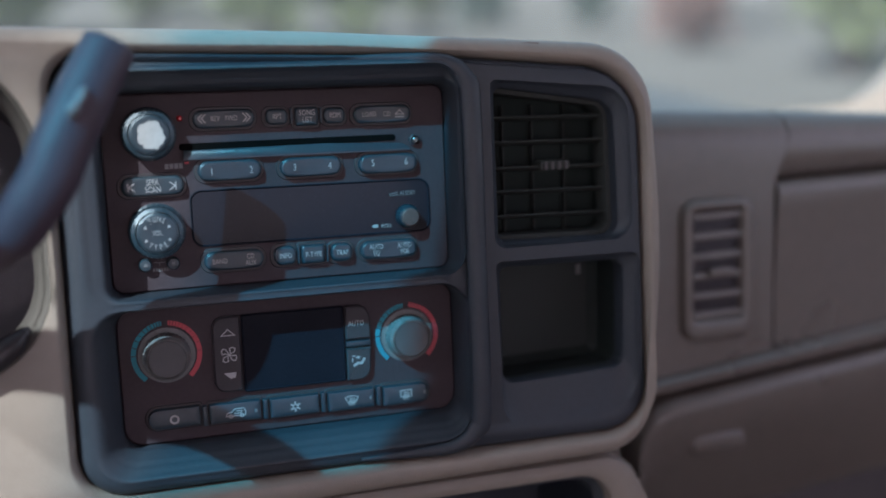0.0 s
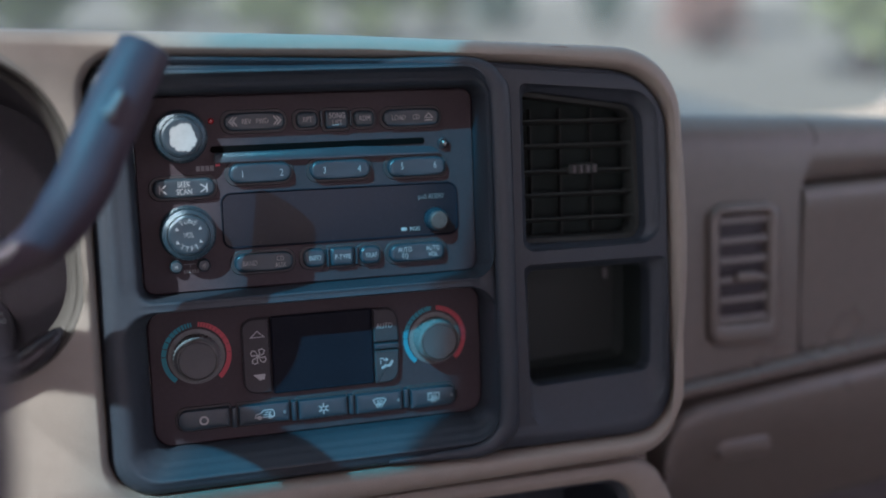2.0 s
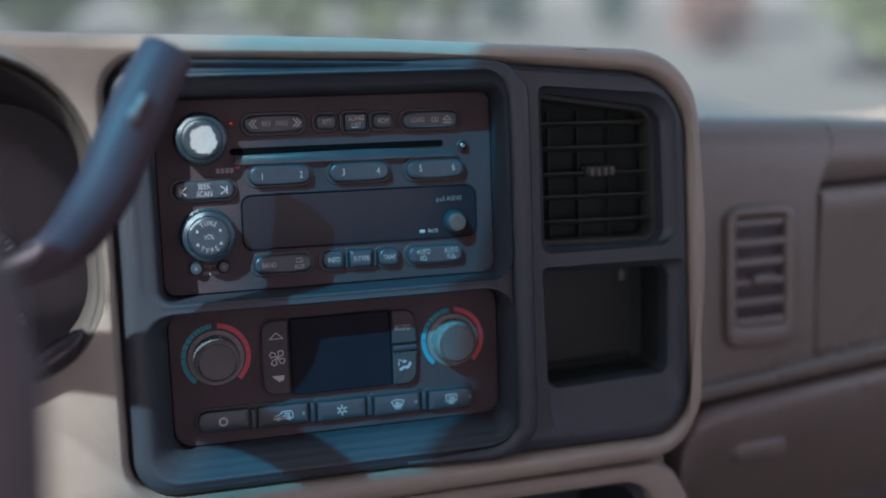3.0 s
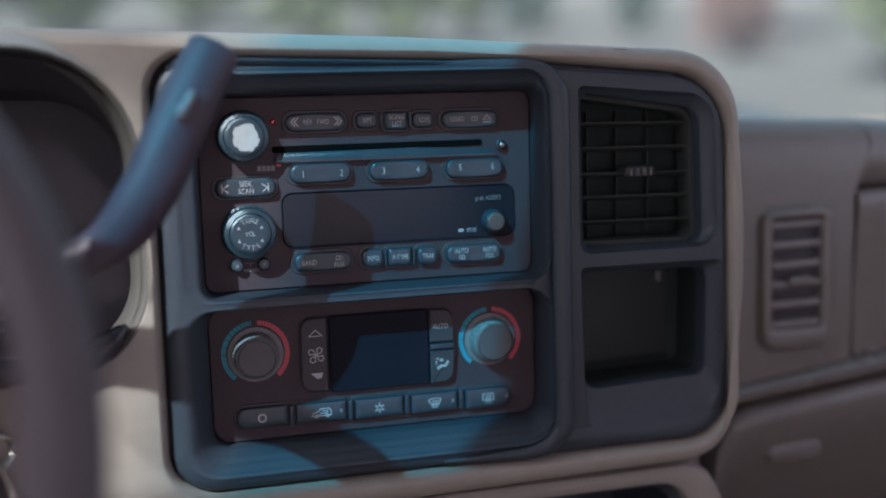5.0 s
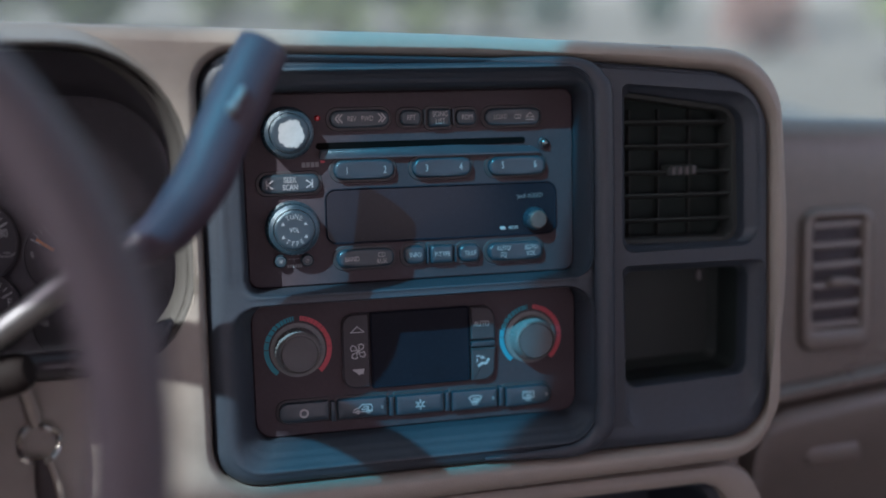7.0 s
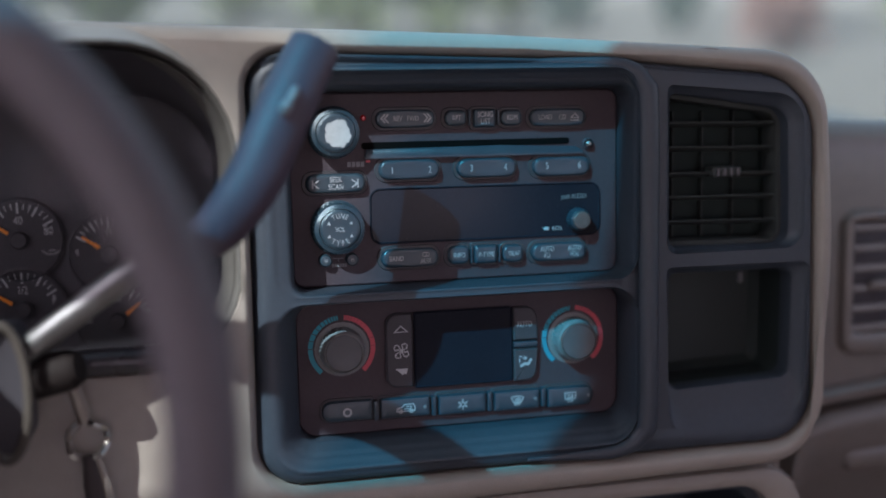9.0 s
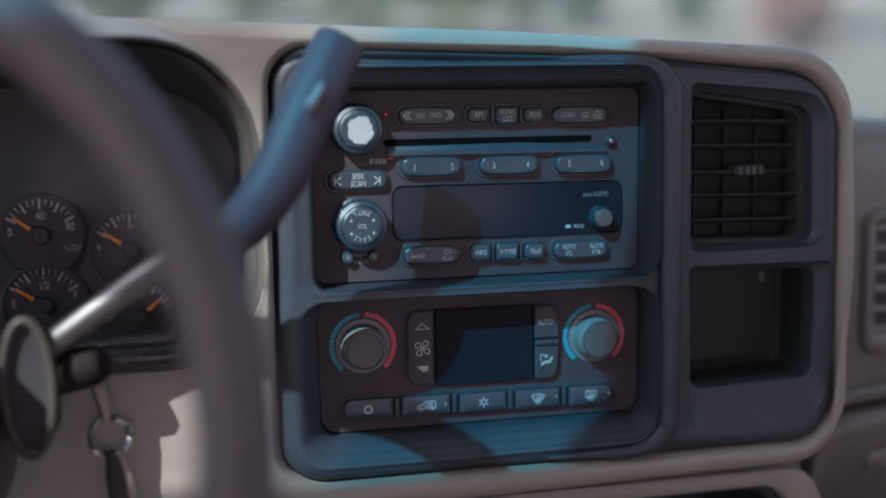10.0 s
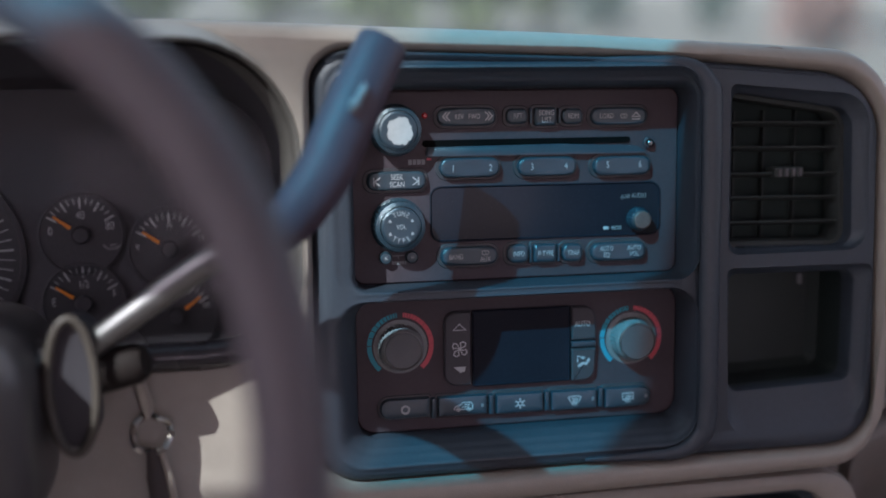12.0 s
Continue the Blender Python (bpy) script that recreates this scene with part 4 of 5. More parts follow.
def clear_lens():
    """Thin clear plastic that mirrors a little of the cab."""
    m = bpy.data.materials.new("clear_lens")
    m.use_nodes = True
    nt = m.node_tree
    nt.nodes.remove(nt.nodes["Principled BSDF"])
    edge, clear, gloss, mix = (nt.nodes.new(k) for k in ("ShaderNodeFresnel", "ShaderNodeBsdfTransparent", "ShaderNodeBsdfGlossy", "ShaderNodeMixShader"))
    edge.inputs["IOR"].default_value = 1.18
    gloss.inputs["Roughness"].default_value = 0.06
    nt.links.new(edge.outputs[0], mix.inputs[0])
    nt.links.new(clear.outputs[0], mix.inputs[1])
    nt.links.new(gloss.outputs[0], mix.inputs[2])
    nt.links.new(mix.outputs[0], nt.nodes["Material Output"].inputs["Surface"])
    return m


# ---------------------------------------------------------------- instrument cluster
cluster = thing("instrument_cluster", "dark instrument cluster with small orange-needled gauges", "instrument cluster")
bm = bmesh.new()
inner = rounded([(-0.45, 1.205, 0.04), (-0.060, 1.205, 0.030), (-0.060, 1.368, 0.050), (-0.20, 1.372, 0.3), (-0.45, 1.366, 0.05)], 9)
rings(bm, [(visor_lip(grown(HOOD_LINE, -0.0022)), lip_y(visor_lip(grown(HOOD_LINE, -0.0022)), 0.005)), (grown(HOOD_LINE, -0.002), 0.590), ([a.lerp(b, 0.25) for a, b in zip(HOOD_LINE, inner)], 0.605), (inner, 0.688), (grown(inner, -0.004), 0.690)])
part("hood_liner", bm, LINER, cluster)


def gauge(cx, cz, r, needle, words, ticks=13, span=(150, 30)):
    g = part("gauge", lathe(cx, cz, [(r * 1.06, 0.6898), (r * 1.06, 0.6868), (r, 0.6862), (r * 0.99, 0.6872)], 48), DIAL, cluster)
    for i in range(ticks):
        a = radians(span[0] + (span[1] - span[0]) * i / (ticks - 1))
        long = 0.24 if i % 3 == 0 else 0.14
        strokes([[(cx + r * 0.92 * math.cos(a), cz + r * 0.92 * math.sin(a)), (cx + r * (0.92 - long) * math.cos(a), cz + r * (0.92 - long) * math.sin(a))]], 0.0011 if i % 3 == 0 else 0.0006, 0.6866, PRINT, g, "tick")
    a = radians(needle)
    bm = bmesh.new()
    d, n = Vector((math.cos(a), math.sin(a))), Vector((-math.sin(a), math.cos(a)))
    c = Vector((cx, cz))
    loop = [c + d * r * 0.80 + n * 0.0006, c + d * r * 0.30 + n * 0.0012, c + d * r * 0.30 - n * 0.0012, c + d * r * 0.80 - n * 0.0006]
    rings(bm, [(loop, 0.6850), (loop, 0.6840)], True, True)
    part("needle", bm, ORANGE, g, "orange needle")
    part("hub", lathe(cx, cz, [(r * 0.22, 0.687), (r * 0.22, 0.6835), (r * 0.18, 0.6825)], 24), DIAL, g)
    for w, dx, dz, s in words:
        lettering(w, cx + dx * r, cz + dz * r, 0.6866, s, PRINT, g)
    return g


gauge(-0.1796, 1.2810, 0.0250, 143, [("0", -0.74, 0.10, 0.0075), ("40", 0.0, 0.48, 0.0075), ("80", 0.70, 0.20, 0.0075)])
gauge(-0.1800, 1.2372, 0.0250, 146, [("E", -0.74, 0.05, 0.0075), ("1/2", 0.0, 0.48, 0.007), ("F", 0.74, 0.20, 0.0075)])
gauge(-0.1260, 1.2700, 0.0250, 145, [("9", -0.80, 0.05, 0.006), ("14", 0.0, 0.58, 0.0055), ("19", 0.80, 0.25, 0.006)])
gauge(-0.1240, 1.2262, 0.0250, 38, [("100", -0.72, 0.05, 0.005), ("210", 0.0, 0.58, 0.005), ("260", 0.76, 0.25, 0.005)])
gauge(-0.272, 1.270, 0.056, 215, [("0", -0.55, -0.50, 0.009), ("40", -0.62, 0.15, 0.009), ("80", 0.30, 0.60, 0.009), ("120", 0.58, -0.3, 0.009)], 37, (220, -40))
gauge(-0.385, 1.270, 0.045, 215, [("1", -0.6, 0.0, 0.009), ("3", 0.0, 0.6, 0.009), ("5", 0.6, 0.0, 0.009)], 25, (220, -40))
strokes([[(-0.1612, 1.2325), (-0.1612, 1.2255), (-0.1568, 1.2255), (-0.1568, 1.2325)], [(-0.1604, 1.2318), (-0.1576, 1.2318), (-0.1576, 1.2296), (-0.1604, 1.2296)]], 0.0008, 0.6866, PRINT_DIM, cluster, closed=True)
strokes([[(-0.1560, 1.2318), (-0.1546, 1.2306), (-0.1546, 1.2270), (-0.1560, 1.2268)]], 0.0008, 0.6866, PRINT_DIM, cluster)
strokes([[(-0.1665, 1.2738), (-0.1640, 1.2715), (-0.1590, 1.2715), (-0.1560, 1.2735)], [(-0.1625, 1.2738), (-0.1590, 1.2738)]], 0.0012, 0.6866, PRINT_DIM, cluster)
bm = bmesh.new()
lip_path = smooth_path([(-0.4238, 0.572, 1.2255), (-0.1266, 0.572, 1.2256), (-0.1122, 0.572, 1.2254), (-0.0855, 0.573, 1.2270), (-0.0715, 0.575, 1.2345), (-0.0600, 0.577, 1.2450)], 5)
tube(bm, lip_path, [0.0076] * (len(lip_path) - 6) + [0.0074, 0.0070, 0.0062, 0.0050, 0.0034, 0.0014], 14)
part("lower_lip", bm, GLOSS_BLACK, cluster, "glossy black lower lip")

bm = bmesh.new()
bm.faces.new([bm.verts.new((q.x, 0.655 + (q.y - 1.29) * math.tan(radians(2)), q.y)) for q in (a.lerp(b, 0.70) for a, b in zip(HOOD_LINE, inner))])
lens = part("lens", bm, clear_lens(), cluster, "clear plastic lens over the gauges")
lens.visible_shadow = False

# ---------------------------------------------------------------- steering wheel
wheel = thing("steering_wheel", "dark leather-wrapped steering wheel", "steering wheel")
WM = pose(-0.2595, 0.3150, 1.2560, -28.5)


def wheel_part(name, bm, mat, label=""):
    bm.transform(WM)
    return part(name, bm, mat, wheel, label)


bm = bmesh.new()
n, m = 96, 20
made = []
for i in range(n):
    a = 2 * math.pi * i / n
    grip = 1 + 0.14 * max(0, math.cos(a - radians(52)), math.cos(a - radians(128))) ** 8
    made.append([bm.verts.new(((0.1945 + 0.0126 * grip * math.cos(b)) * math.cos(a), -0.0134 * grip * math.sin(b), (0.1945 + 0.0126 * grip * math.cos(b)) * math.sin(a))) for b in [2 * math.pi * k / m for k in range(m)]])
for i in range(n):
    a, b = made[i - 1], made[i]
    for k in range(m):
        bm.faces.new((a[k - 1], a[k], b[k], b[k - 1]))
wheel_part("rim", bm, WHEEL)
bm = bmesh.new()
rings(bm, [(rounded([(-0.092, -0.080, 0.04), (0.092, -0.080, 0.04), (0.092, 0.057, 0.022), (-0.092, 0.057, 0.022)], 8), 0.055),
           (rounded([(-0.092, -0.080, 0.04), (0.092, -0.080, 0.04), (0.092, 0.057, 0.022), (-0.092, 0.057, 0.022)], 8), 0.015),
           (rounded([(-0.084, -0.072, 0.04), (0.084, -0.072, 0.04), (0.084, 0.049, 0.020), (-0.084, 0.049, 0.020)], 8), 0.003)], True, True)
wheel_part("hub", bm, HUB, "dark airbag cover")
bm = bmesh.new()
tube(bm, [(0, 0.050, 0.0), (0, 0.090, -0.004), (0, 0.185, -0.014)], [0.040, 0.034, 0.030], 24, 1.0, (0, 0, 1))
wheel_part("boss", bm, SHROUD)
for sx, sz, ex, ez in ((0.055, -0.055, 0.130, -0.118), (-0.055, -0.055, -0.130, -0.118)):
    bm = bmesh.new()
    tube(bm, [(sx, 0.025, sz), ((sx + ex) / 2, 0.016, (sz + ez) / 2), (ex, 0.004, ez)], [0.020, 0.015, 0.013], 14, 0.6, (0, 1, 0))
    wheel_part("spoke", bm, WHEEL)

# ---------------------------------------------------------------- column, lever, key
column = thing("steering_column", "brown plastic steering column shroud with ignition lock", "steering column")
bm = bmesh.new()
case = rr(-0.335, 1.145, -0.1790, 1.2590, 0.030, 8)
rings(bm, [(grown(case, -0.004), 0.600), (case, 0.56), (case, 0.506), (grown(case, -0.003), 0.500), (grown(case, -0.010), 0.495), (grown(case, -0.026), 0.490)], True, True)
part("shroud", bm, SHROUD, column)
bm = bmesh.new()
tube(bm, [(-0.239, 0.572, 1.224), (-0.188, 0.550, 1.2235), (-0.173, 0.543, 1.2235)], [0.022, 0.021, 0.0175], 24)
boss = part("ignition_boss", bm, SHROUD, column)
bm = bmesh.new()
loop = [Vector((-0.1640 + 0.0115 * math.cos(2 * math.pi * i / 32), 0.5310, 1.2225 + 0.034 * math.sin(2 * math.pi * i / 32))) for i in range(33)]
tube(bm, loop, [0.0024] * 33, 10, 1, (0, 1, 0))
part("lock_ring", bm, LOCK_RIM, boss, "brown rim round the key slot")
bm = bmesh.new()
rings(bm, [(rr(-0.1745, 1.1905, -0.1540, 1.2545, 0.0094), 0.560), (rr(-0.1745, 1.1905, -0.1540, 1.2545, 0.0094), 0.535), (rr(-0.1735, 1.1915, -0.1550, 1.2535, 0.0084), 0.5338)], True, True)
part("ignition_lock", bm, DIAL, boss)

lever = thing("gear_lever", "column gear lever, chrome stem and dark plastic grip", "gear lever")
bm = bmesh.new()
path = smooth_path([(-0.1643, 0.545, 1.2347), (-0.1524, 0.542, 1.2426), (-0.1, 0.532, 1.2797), (-0.0695, 0.52, 1.2947), (-0.0556, 0.512, 1.3075)], 6)
tube(bm, path, [0.0064 + 0.0016 * i / len(path) for i in range(len(path))], 18)
part("stem", bm, CHROME, lever, "chrome stem")
bm = bmesh.new()
tube(bm, [(-0.190, 0.556, 1.219), (-0.150, 0.550, 1.226), (-0.134, 0.547, 1.229), (-0.130, 0.546, 1.230)], [0.0120, 0.0118, 0.0105, 0.0075], 22)
part("collar", bm, PIVOT, lever, "dark plastic collar")
bm = bmesh.new()
path = smooth_path([(-0.0857, 0.529, 1.2855), (-0.0678, 0.522, 1.2931), (-0.0559, 0.516, 1.3025), (-0.0467, 0.512, 1.3142), (-0.0382, 0.511, 1.327), (-0.0327, 0.512, 1.3394), (-0.0246, 0.515, 1.3555), (-0.0153, 0.521, 1.373), (-0.0074, 0.527, 1.3874)], 4)
k = len(path) - 1
girth = [0.0088, 0.0108, 0.0126, 0.0135, 0.0138, 0.0139, 0.0138, 0.0134, 0.0128]
ends = [path[-1] + Vector((0.0008, 0.0004, 0.0014)), path[-1] + Vector((0.0012, 0.0006, 0.0022))]
tube(bm, path + ends, [girth[i // 4] + (girth[min(i // 4 + 1, 8)] - girth[i // 4]) * (i % 4) / 4 for i in range(k + 1)] + [0.0120, 0.0092], 24, 0.92, (0, 1, 0))
grip = part("grip", bm, LEVER, lever)
bm = bmesh.new()
tube(bm, [(-0.0264, 0.5, 1.3545), (-0.0248, 0.4983, 1.3575), (-0.0225, 0.4996, 1.361), (-0.0203, 0.5008, 1.3645), (-0.0189, 0.5042, 1.3673)], [0.0014, 0.0030, 0.0017, 0.0022, 0.0010], 12)
part("button", bm, PRINT_DIM, grip, "small pale button")

bunch = thing("key_bunch", "nickel key ring and strap hanging from the ignition", "keys")
HANG = Matrix.Translation((-0.075, 0.014, 1.352)) @ Matrix.Scale(1.09, 4) @ Matrix.Translation((0.075, -0.014, -1.352))
bm = bmesh.new()
loop = circle_pts(-0.1265, 1.1995, 0.0092, 28)
tube(bm, [(x, 0.520 + 0.003 * math.sin(i), z) for i, (x, z) in enumerate(loop)], [0.0017] * len(loop), 8, 1.0, (0, 1, 0))
bm.transform(HANG)
part("ring", bm, KEYMETAL, bunch)
bm = bmesh.new()
tube(bm, [(-0.1340, 0.512, 1.2400), (-0.1312, 0.516, 1.2290), (-0.1282, 0.519, 1.2140), (-0.1272, 0.520, 1.2075)], [0.0026, 0.0030, 0.0036, 0.0020], 10, 0.4, (0, 1, 0))
bm.transform(HANG)
part("key", bm, KEYMETAL, bunch, "worn nickel ignition key")
bm = bmesh.new()
tube(bm, [(-0.1262, 0.5185, 1.1920), (-0.1240, 0.5185, 1.1780), (-0.1215, 0.5185, 1.1560), (-0.1200, 0.5185, 1.1260)], [0.003, 0.0058, 0.0060, 0.0055], 10, 0.35, (0, 1, 0))
bm.transform(HANG)
part("strap", bm, LEATHER, bunch, "dark strap with pale edge")
bm = bmesh.new()
tube(bm, [(-0.1222, 0.517, 1.1910), (-0.1186, 0.517, 1.1780), (-0.1158, 0.517, 1.1560), (-0.1146, 0.517, 1.1260)], [0.0012, 0.0019, 0.0021, 0.0021], 8, 0.6, (0, 1, 0))
bm.transform(HANG)
part("strap_edge", bm, TAN, bunch, "pale edge of the strap")

# ---------------------------------------------------------------- the cab that closes the place
CAB = material("cab_lining", (0.60, 0.52, 0.49), 0.8, 0.06, 5)


def dusty_glass():
    """Clear glass with a thin uneven film of dust that scatters light."""
    m = bpy.data.materials.new("dusty_glass")
    m.use_nodes = True
    nt = m.node_tree
    nt.nodes.remove(nt.nodes["Principled BSDF"])
    clear, dust, mix = nt.nodes.new("ShaderNodeBsdfTransparent"), nt.nodes.new("ShaderNodeBsdfTranslucent"), nt.nodes.new("ShaderNodeMixShader")
    clear.inputs["Color"].default_value = (0.93, 0.95, 0.93, 1)
    dust.inputs["Color"].default_value = (0.75, 0.72, 0.68, 1)
    n, ramp = nt.nodes.new("ShaderNodeTexNoise"), nt.nodes.new("ShaderNodeMapRange")
    n.inputs["Scale"].default_value, n.inputs["Detail"].default_value = 6, 6
    ramp.inputs["To Min"].default_value, ramp.inputs["To Max"].default_value = 0.03, 0.08
    nt.links.new(n.outputs["Fac"], ramp.inputs["Value"])
    nt.links.new(ramp.outputs[0], mix.inputs["Fac"])
    nt.links.new(clear.outputs[0], mix.inputs[1])
    nt.links.new(dust.outputs[0], mix.inputs[2])
    nt.links.new(mix.outputs[0], nt.nodes["Material Output"].inputs["Surface"])
    return m


GLASS = dusty_glass()


def setting(name, bm, mat, label):
    ob = part(name, bm, mat)
    return tagged(ob, label, name.split("_")[0], kind="structure")


def wall_x(name, x0, x1, outline, holes, label):
    """A side of the cab, with window openings: outlines in y and z."""
    bm = bmesh.new()
    for x in (x0, x1):
        edges = []
        for loop in [outline, *holes]:
            vs = [bm.verts.new((x, y, z)) for y, z in loop]
            edges += [bm.edges.new((vs[i - 1], vs[i])) for i in range(len(vs))]
        bmesh.ops.triangle_fill(bm, use_beauty=True, edges=edges, normal=(1, 0, 0))
    for loop in [outline, *holes]:
        for (ya, za), (yb, zb) in zip(loop, loop[1:] + loop[:1]):
            bm.faces.new([bm.verts.new(p) for p in ((x0, ya, za), (x0, yb, zb), (x1, yb, zb), (x1, ya, za))])
    return setting(name, bm, CAB, label)


side = [(-1.6, 0.5), (1.05, 0.5), (1.05, 1.12), (0.35, 1.90), (-1.6, 1.90)]
WINDOW = [(-0.50, 1.22), (0.78, 1.22), (0.30, 1.88), (-0.50, 1.88)]
REAR = [(-1.45, 1.25), (-0.68, 1.25), (-0.68, 1.78), (-1.45, 1.78)]
wall_x("wall_driver", -1.02, -0.97, side, [WINDOW, REAR], "tan lined cab side with open window")
wall_x("wall_passenger", 0.95, 1.00, side, [WINDOW, REAR], "tan lined cab side with open window")
bm = bmesh.new()
ROOF = [(-0.97, -1.6), (0.95, -1.6), (0.95, 0.35), (-0.97, 0.35)]
# Unseen opening, its outline drawn to shape where sun falls on the dash.
SUN_CUTOUT = [(-0.955, 0.004), (-0.516, 0.004), (-0.477, 0.037), (-0.274, 0.211), (-0.146, 0.322), (-0.955, 0.322)]
for z in (1.90, 1.93):
    edges = []
    for loop in (ROOF, SUN_CUTOUT):
        vs = [bm.verts.new((x, y, z)) for x, y in loop]
        edges += [bm.edges.new((vs[i - 1], vs[i])) for i in range(len(vs))]
    bmesh.ops.triangle_fill(bm, use_beauty=True, edges=edges, normal=(0, 0, 1))
for loop in (ROOF, SUN_CUTOUT):
    for (xa, ya), (xb, yb) in zip(loop, loop[1:] + loop[:1]):
        bm.faces.new([bm.verts.new(q) for q in ((xa, ya, 1.90), (xb, yb, 1.90), (xb, yb, 1.93), (xa, ya, 1.93))])
setting("ceiling", bm, CAB, "plain tan headliner with an added cutout that shapes the sunlight")
bm = bmesh.new()
for x0, x1, z0, z1 in ((-0.97, 0.95, 0.5, 1.28), (-0.97, 0.95, 1.76, 1.90), (-0.97, -0.75, 1.28, 1.76), (0.77, 0.95, 1.28, 1.76)):
    box(bm, x0, x1, -1.65, -1.6, z0, z1)
setting("wall_rear", bm, CAB, "plain tan rear wall of the cab")
bm = bmesh.new()
box(bm, -0.97, 0.95, -1.6, 1.05, 0.45, 0.5)
setting("floor", bm, TAN_DARK, "brown carpeted cab floor")
bm = bmesh.new()
box(bm, -0.97, 0.95, 1.00, 1.05, 0.5, 1.08)
setting("wall_front", bm, CAB, "plain firewall under the dashboard")
bm = bmesh.new()
ws = [(-0.97, 1.045, 1.10), (0.95, 1.045, 1.10), (0.95, 0.355, 1.895), (-0.97, 0.355, 1.895)]
a = [bm.verts.new(p) for p in ws]
b = [bm.verts.new((x, y + 0.004, z + 0.0035)) for x, y, z in ws]
bm.faces.new(a)
bm.faces.new(b[::-1])
for i in range(4):
    bm.faces.new((a[i - 1], a[i], b[i], b[i - 1]))
screen = setting("window_1", bm, GLASS, "clear raked windscreen")
screen.visible_shadow = False


def sun_filter():
    """Added sun filter: clear on the driver's side, blue towards its edge, dimmed forward."""
    m = bpy.data.materials.new("sun_filter")
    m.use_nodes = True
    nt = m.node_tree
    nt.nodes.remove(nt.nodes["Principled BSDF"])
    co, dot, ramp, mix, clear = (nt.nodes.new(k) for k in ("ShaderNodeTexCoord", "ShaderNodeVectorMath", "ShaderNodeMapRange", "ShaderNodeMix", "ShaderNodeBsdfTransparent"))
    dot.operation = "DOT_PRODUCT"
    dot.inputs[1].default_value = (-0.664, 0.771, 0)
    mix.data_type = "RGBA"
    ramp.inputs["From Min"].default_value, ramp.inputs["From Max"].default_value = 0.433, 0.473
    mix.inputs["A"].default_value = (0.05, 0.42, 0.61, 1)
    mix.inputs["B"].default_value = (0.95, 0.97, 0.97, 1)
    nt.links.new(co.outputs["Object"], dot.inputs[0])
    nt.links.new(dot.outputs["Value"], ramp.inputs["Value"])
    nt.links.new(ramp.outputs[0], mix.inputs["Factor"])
    # dimmed so that less sun reaches the dash's upper left
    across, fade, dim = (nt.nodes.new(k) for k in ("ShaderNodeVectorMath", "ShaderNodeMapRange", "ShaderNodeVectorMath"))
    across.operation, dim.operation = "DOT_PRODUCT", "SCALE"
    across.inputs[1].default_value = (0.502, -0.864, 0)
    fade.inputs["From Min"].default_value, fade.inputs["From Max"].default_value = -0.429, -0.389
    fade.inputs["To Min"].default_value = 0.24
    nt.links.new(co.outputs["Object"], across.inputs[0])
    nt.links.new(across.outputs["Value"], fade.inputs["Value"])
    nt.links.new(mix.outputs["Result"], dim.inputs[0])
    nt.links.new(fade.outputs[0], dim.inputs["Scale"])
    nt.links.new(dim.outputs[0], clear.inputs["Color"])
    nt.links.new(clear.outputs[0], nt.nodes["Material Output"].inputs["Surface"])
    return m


# Unseen sheet added in the sun's way to tint and dim its light.
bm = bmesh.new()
bm.faces.new([bm.verts.new((x, y, 1.912)) for x, y in SUN_CUTOUT])
setting("window_2", bm, sun_filter(), "unseen filter sheet that tints and dims the sunlight")

# pale trim that sweeps from the dash end up into the windscreen pillar
bm = bmesh.new()
curve = smooth_path([(0.60, 0.93, 1.335), (0.70, 0.93, 1.338), (0.745, 0.93, 1.3465), (0.785, 0.93, 1.366), (0.815, 0.93, 1.395), (0.86, 0.90, 1.46), (0.93, 0.85, 1.60)], 6)
top = [bm.verts.new(p) for p in curve]
back = [bm.verts.new(p + Vector((0.006, 0.05, -0.012))) for p in curve]
low = [bm.verts.new((p.x + 0.16, p.y - 0.05, p.z - 0.10)) for p in curve]
for i in range(len(curve) - 1):
    bm.faces.new((low[i], low[i + 1], top[i + 1], top[i]))
    bm.faces.new((top[i], top[i + 1], back[i + 1], back[i]))
    bm.faces.new((back[i], back[i + 1], low[i + 1], low[i]))
trim = part("trim", bm, TAN)
trim.matrix_world = STACK
tagged(trim, "pale curved pillar trim at the dashboard's end", "trim", kind="structure")

# ---------------------------------------------------------------- outside
GROUND = material("pale_concrete", (0.165, 0.160, 0.152), 0.9, 0.10, 0.8)
PAINT = material("pewter_paint", (0.115, 0.132, 0.145), 0.4, 0.04, 3)
STUCCO = material("white_stucco", (0.42, 0.405, 0.39), 0.9, 0.06, 2)
ROOFING = material("roof_tile", (0.20, 0.12, 0.09), 0.9, 0.15, 4)
PANE = material("window_pane", (0.03, 0.04, 0.05), 0.1, 0.1, 2)
LEAF = material("green_leaf", (0.24, 0.28, 0.155), 0.6, 0.35, 1.5)
LEAF_RED = material("russet_leaf", (0.26, 0.155, 0.14), 0.6, 0.3, 1.5)
LEAF_DARK = material("dark_leaf", (0.15, 0.195, 0.175), 0.6, 0.3, 1.5)
BARK = material("bark", (0.22, 0.15, 0.14), 0.9, 0.25, 6)
bm = bmesh.new()
box(bm, -400, 400, -400, 400, -0.3, 0.0)
tagged(part("ground", bm, GROUND), "pale sunlit concrete parking ground", "ground", kind="structure")

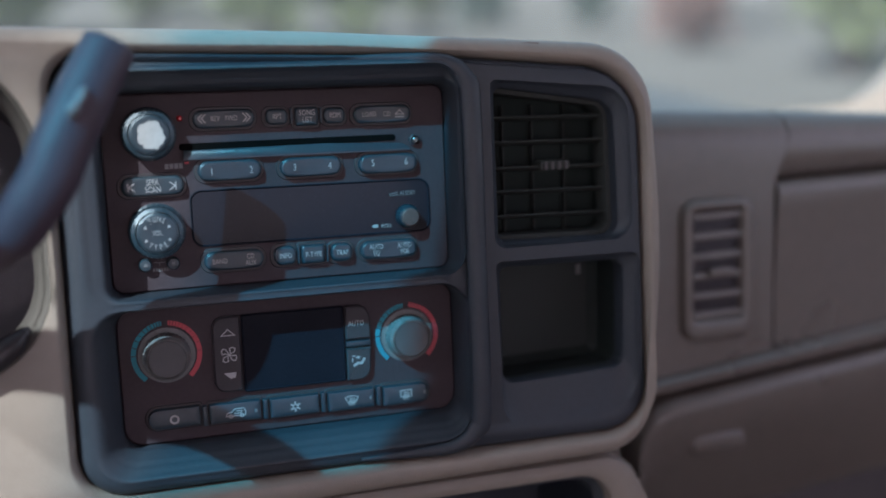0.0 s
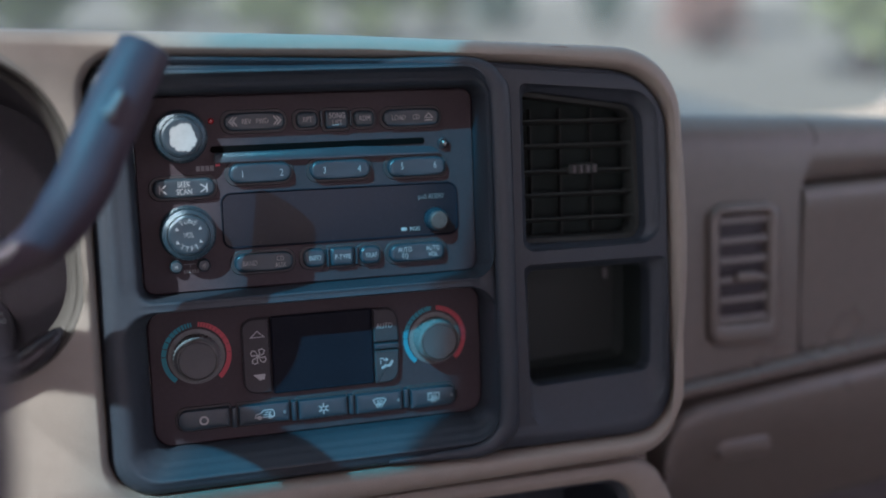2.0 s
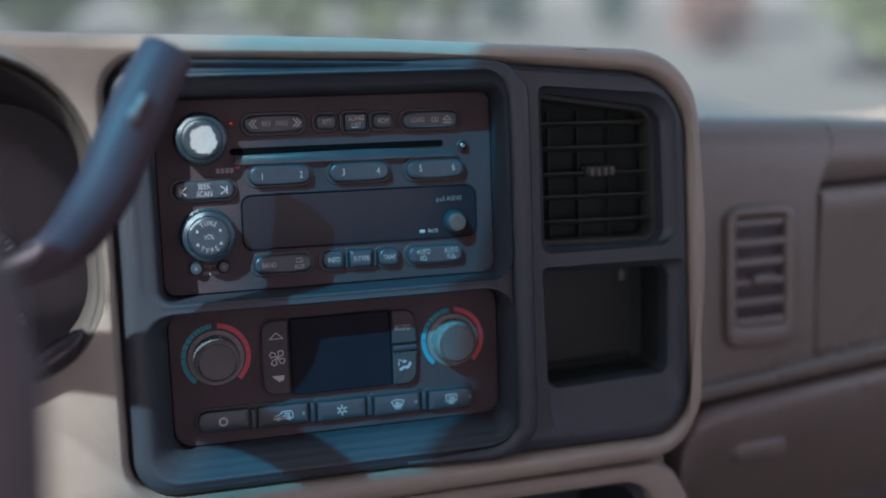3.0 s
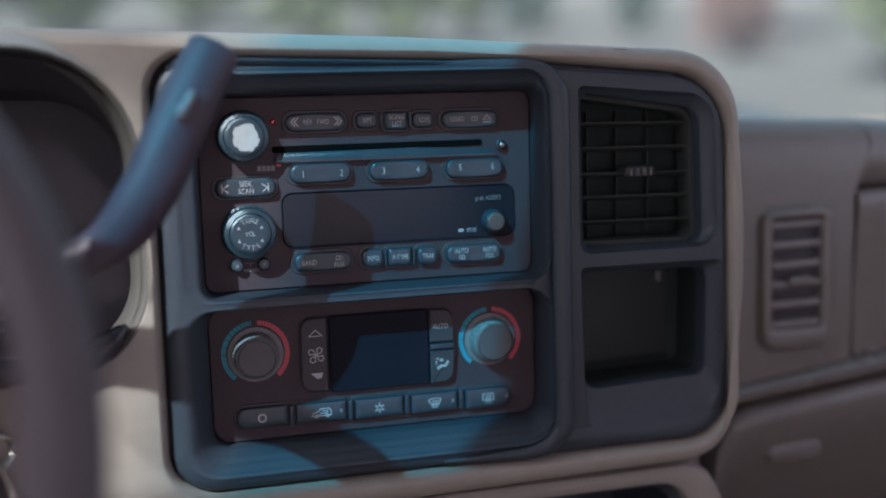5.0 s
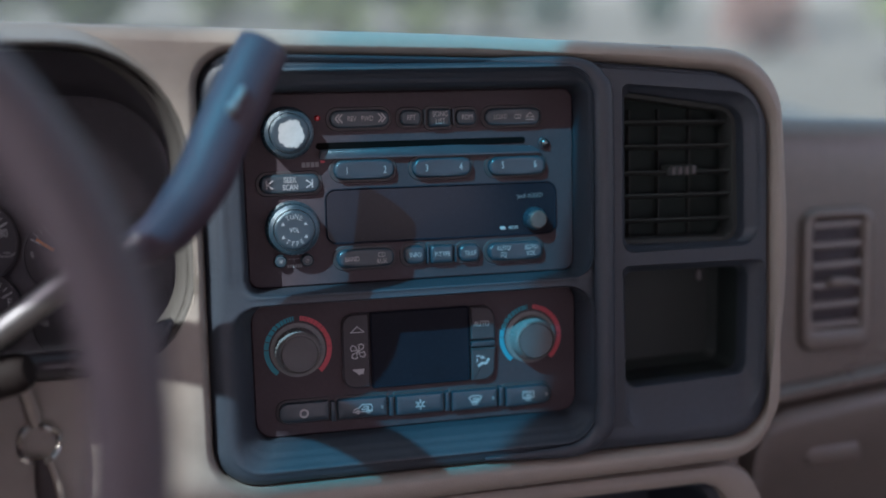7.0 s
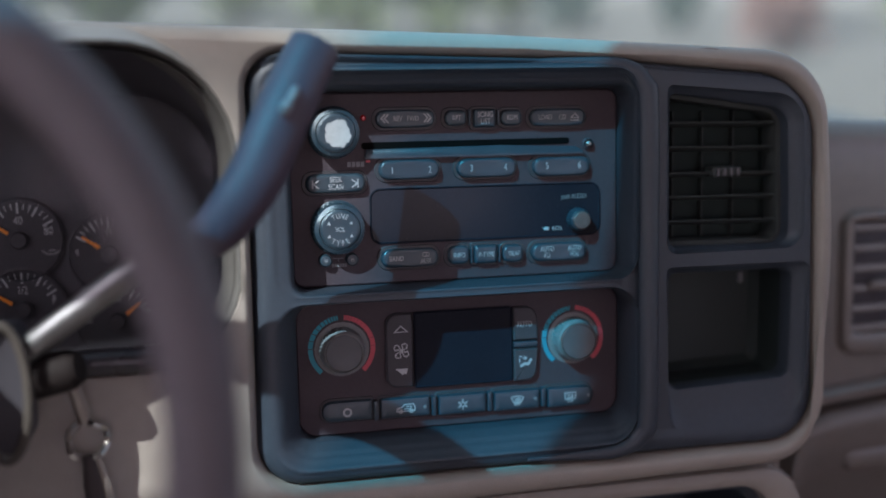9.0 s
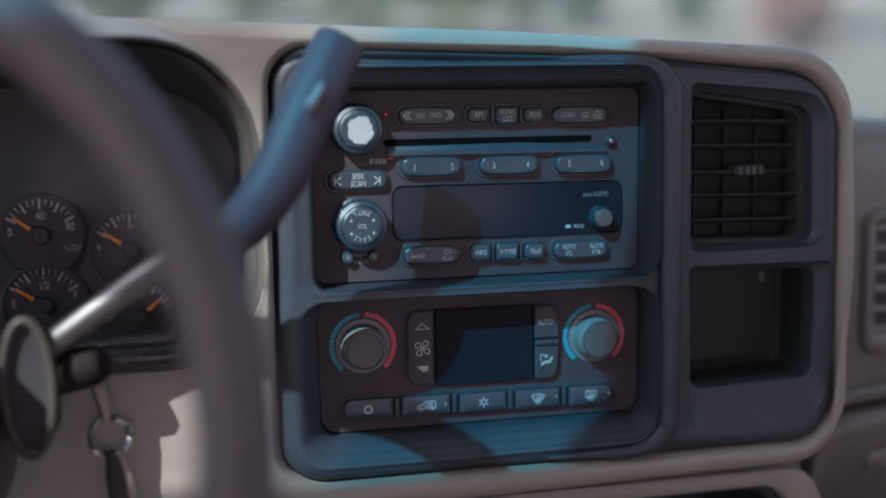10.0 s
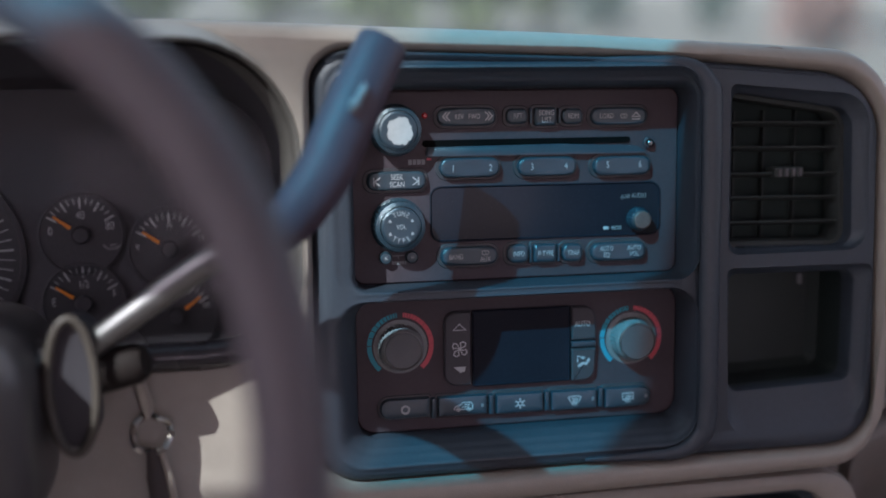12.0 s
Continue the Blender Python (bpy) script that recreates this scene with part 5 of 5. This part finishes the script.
bonnet = new("truck_bonnet")
tagged(bonnet, "pewter painted bonnet ahead of the windscreen", "bonnet")
bm = bmesh.new()
made = []
for y, z, w in ((1.07, 1.09, 0.88), (1.30, 1.125, 0.88), (1.70, 1.125, 0.87), (2.05, 1.095, 0.85), (2.22, 1.04, 0.80), (2.27, 0.90, 0.70), (2.27, 0.55, 0.70)):
    made.append([bm.verts.new((0.085 + w * u, y, z - 0.05 * abs(u) ** 4 + 0.012 * (abs(abs(u) - 0.55) < 0.08))) for u in (-1, -0.9, -0.62, -0.5, -0.25, 0, 0.25, 0.5, 0.62, 0.9, 1)])
for a, b in zip(made, made[1:]):
    for i in range(10):
        bm.faces.new((a[i], a[i + 1], b[i + 1], b[i]))
part("panel", bm, PAINT, bonnet)
for sgn in (-1, 1):
    bm = bmesh.new()
    box(bm, 0.085 + sgn * 0.87, 0.085 + sgn * 0.93, 1.06, 2.2, 0.5, 1.02)
    part("wing", bm, PAINT, bonnet)


def leaves(bm, centre, size, count, leaf, seed):
    rng = random.Random(seed)
    for _ in range(count):
        d = Vector((rng.gauss(0, 1), rng.gauss(0, 1), rng.gauss(0, 1))).normalized() * rng.random() ** 0.4
        lump = 0.75 + 0.5 * noise.noise(d * 2.3 + Vector((seed, 0, 0)))
        c = Vector(centre) + Vector((d.x * size[0], d.y * size[1], d.z * size[2])) * lump
        q = Euler((rng.uniform(0, 6), rng.uniform(0, 6), rng.uniform(0, 6))).to_matrix()
        s = leaf * rng.uniform(0.6, 1.4)
        bm.faces.new([bm.verts.new(c + q @ Vector(v)) for v in ((-s, 0, 0), (0, -s * 0.45, 0.1 * s), (s, 0, 0), (0, s * 0.45, 0.1 * s))])


def plant(name, x, y, height, width, mat, label, seed, trunk=0.0, count=900, group=""):
    ob = new(name)
    ob.location = (x, y, 0)
    tagged(ob, label, "tree" if trunk else "shrub", group)
    base = trunk * 0.8
    bm = bmesh.new()
    if trunk:
        tube(bm, [(0, 0, -0.05), (0.03, 0, trunk * 0.5), (-0.04, 0.05, trunk), (0.02, 0, trunk + height * 0.5)], [0.16, 0.12, 0.10, 0.03], 10, 1, (0, 1, 0))
        for a in range(5):
            e = Vector((math.cos(a * 1.3) * width * 0.35, math.sin(a * 1.3) * width * 0.35, trunk + height * 0.35))
            tube(bm, [(0, 0, trunk * 0.8), e * 0.6 + Vector((0, 0, trunk * 0.35)), e], [0.06, 0.04, 0.015], 6, 1, (0.3, 1, 0))
    else:
        for a in range(5):
            e = Vector((math.cos(a * 1.3) * width * 0.3, math.sin(a * 1.3) * width * 0.3, height * 0.6))
            tube(bm, [(0, 0, -0.02), e * 0.5, e], [0.04, 0.03, 0.01], 6, 1, (0.3, 1, 0))
    part("trunk", bm, BARK, ob)
    bm = bmesh.new()
    leaves(bm, (0, 0, base + height / 2), (width / 2, width / 2, height / 2), count, 0.11 if trunk else 0.09, seed)
    part("crown", bm, mat, ob)
    return ob


for i, (az, dist, h, w) in enumerate(((-19, 13, 2.2, 2.6), (-12, 13, 2.2, 2.4), (-5.5, 13.5, 2.0, 2.0), (1.5, 15.5, 1.8, 2.0), (7.5, 13, 2.0, 1.8), (12.5, 13, 1.9, 1.7), (16, 16, 1.6, 1.2))):
    plant("bush", dist * math.sin(radians(az)), dist * math.cos(radians(az)), h, w, LEAF, "broad leafy green bush at the lot's edge", 10 + i, 0, 3200, "bushes at the lot's edge")
plant("shrub", 4.9, 14.2, 1.0, 1.1, LEAF_DARK, "low dark green shrub on the pale ground", 31)
plant("shrub", 6.7, 14.4, 1.0, 0.8, LEAF_DARK, "low dark green shrub on the pale ground", 32)
plant("shrub", 6.7, 11.4, 1.1, 1.1, LEAF_RED, "russet-leaved shrub beside a tree trunk", 33)
plant("tree", 7.0, 12.9, 2.5, 2.6, LEAF_DARK, "slim tree with bare trunk over pale ground", 34, 2.4)
plant("bush", 7.1, 8.9, 2.6, 2.0, LEAF, "broad leafy green bush at the lot's edge", 35, 0, 2400, "bushes at the lot's edge")

house = new("house")
house.location = (13.5, 24, 0)
tagged(house, "long white stucco house with dark windows", "house")
bm = bmesh.new()
box(bm, -6.5, 9, 0, 6, 0, 3.2)
part("wall", bm, STUCCO, house)
bm = bmesh.new()
v = [bm.verts.new(q) for q in ((-6.9, -0.5, 3.2), (9.4, -0.5, 3.2), (9.4, 6.5, 3.2), (-6.9, 6.5, 3.2), (-4.0, 3, 5.0), (6.5, 3, 5.0))]
for f in ((0, 1, 5, 4), (1, 2, 5), (2, 3, 4, 5), (3, 0, 4), (3, 2, 1, 0)):
    bm.faces.new([v[i] for i in f])
part("roof", bm, ROOFING, house)
for x in (-4.5, -1.0, 3.0, 6.5):
    bm = bmesh.new()
    box(bm, x - 0.75, x + 0.75, -0.05, 0.05, 1.0, 2.3)
    win = part("window", bm, STUCCO, house)
    bm = bmesh.new()
    box(bm, x - 0.67, x + 0.67, -0.06, 0.0, 1.08, 2.22)
    part("pane", bm, PANE, win)
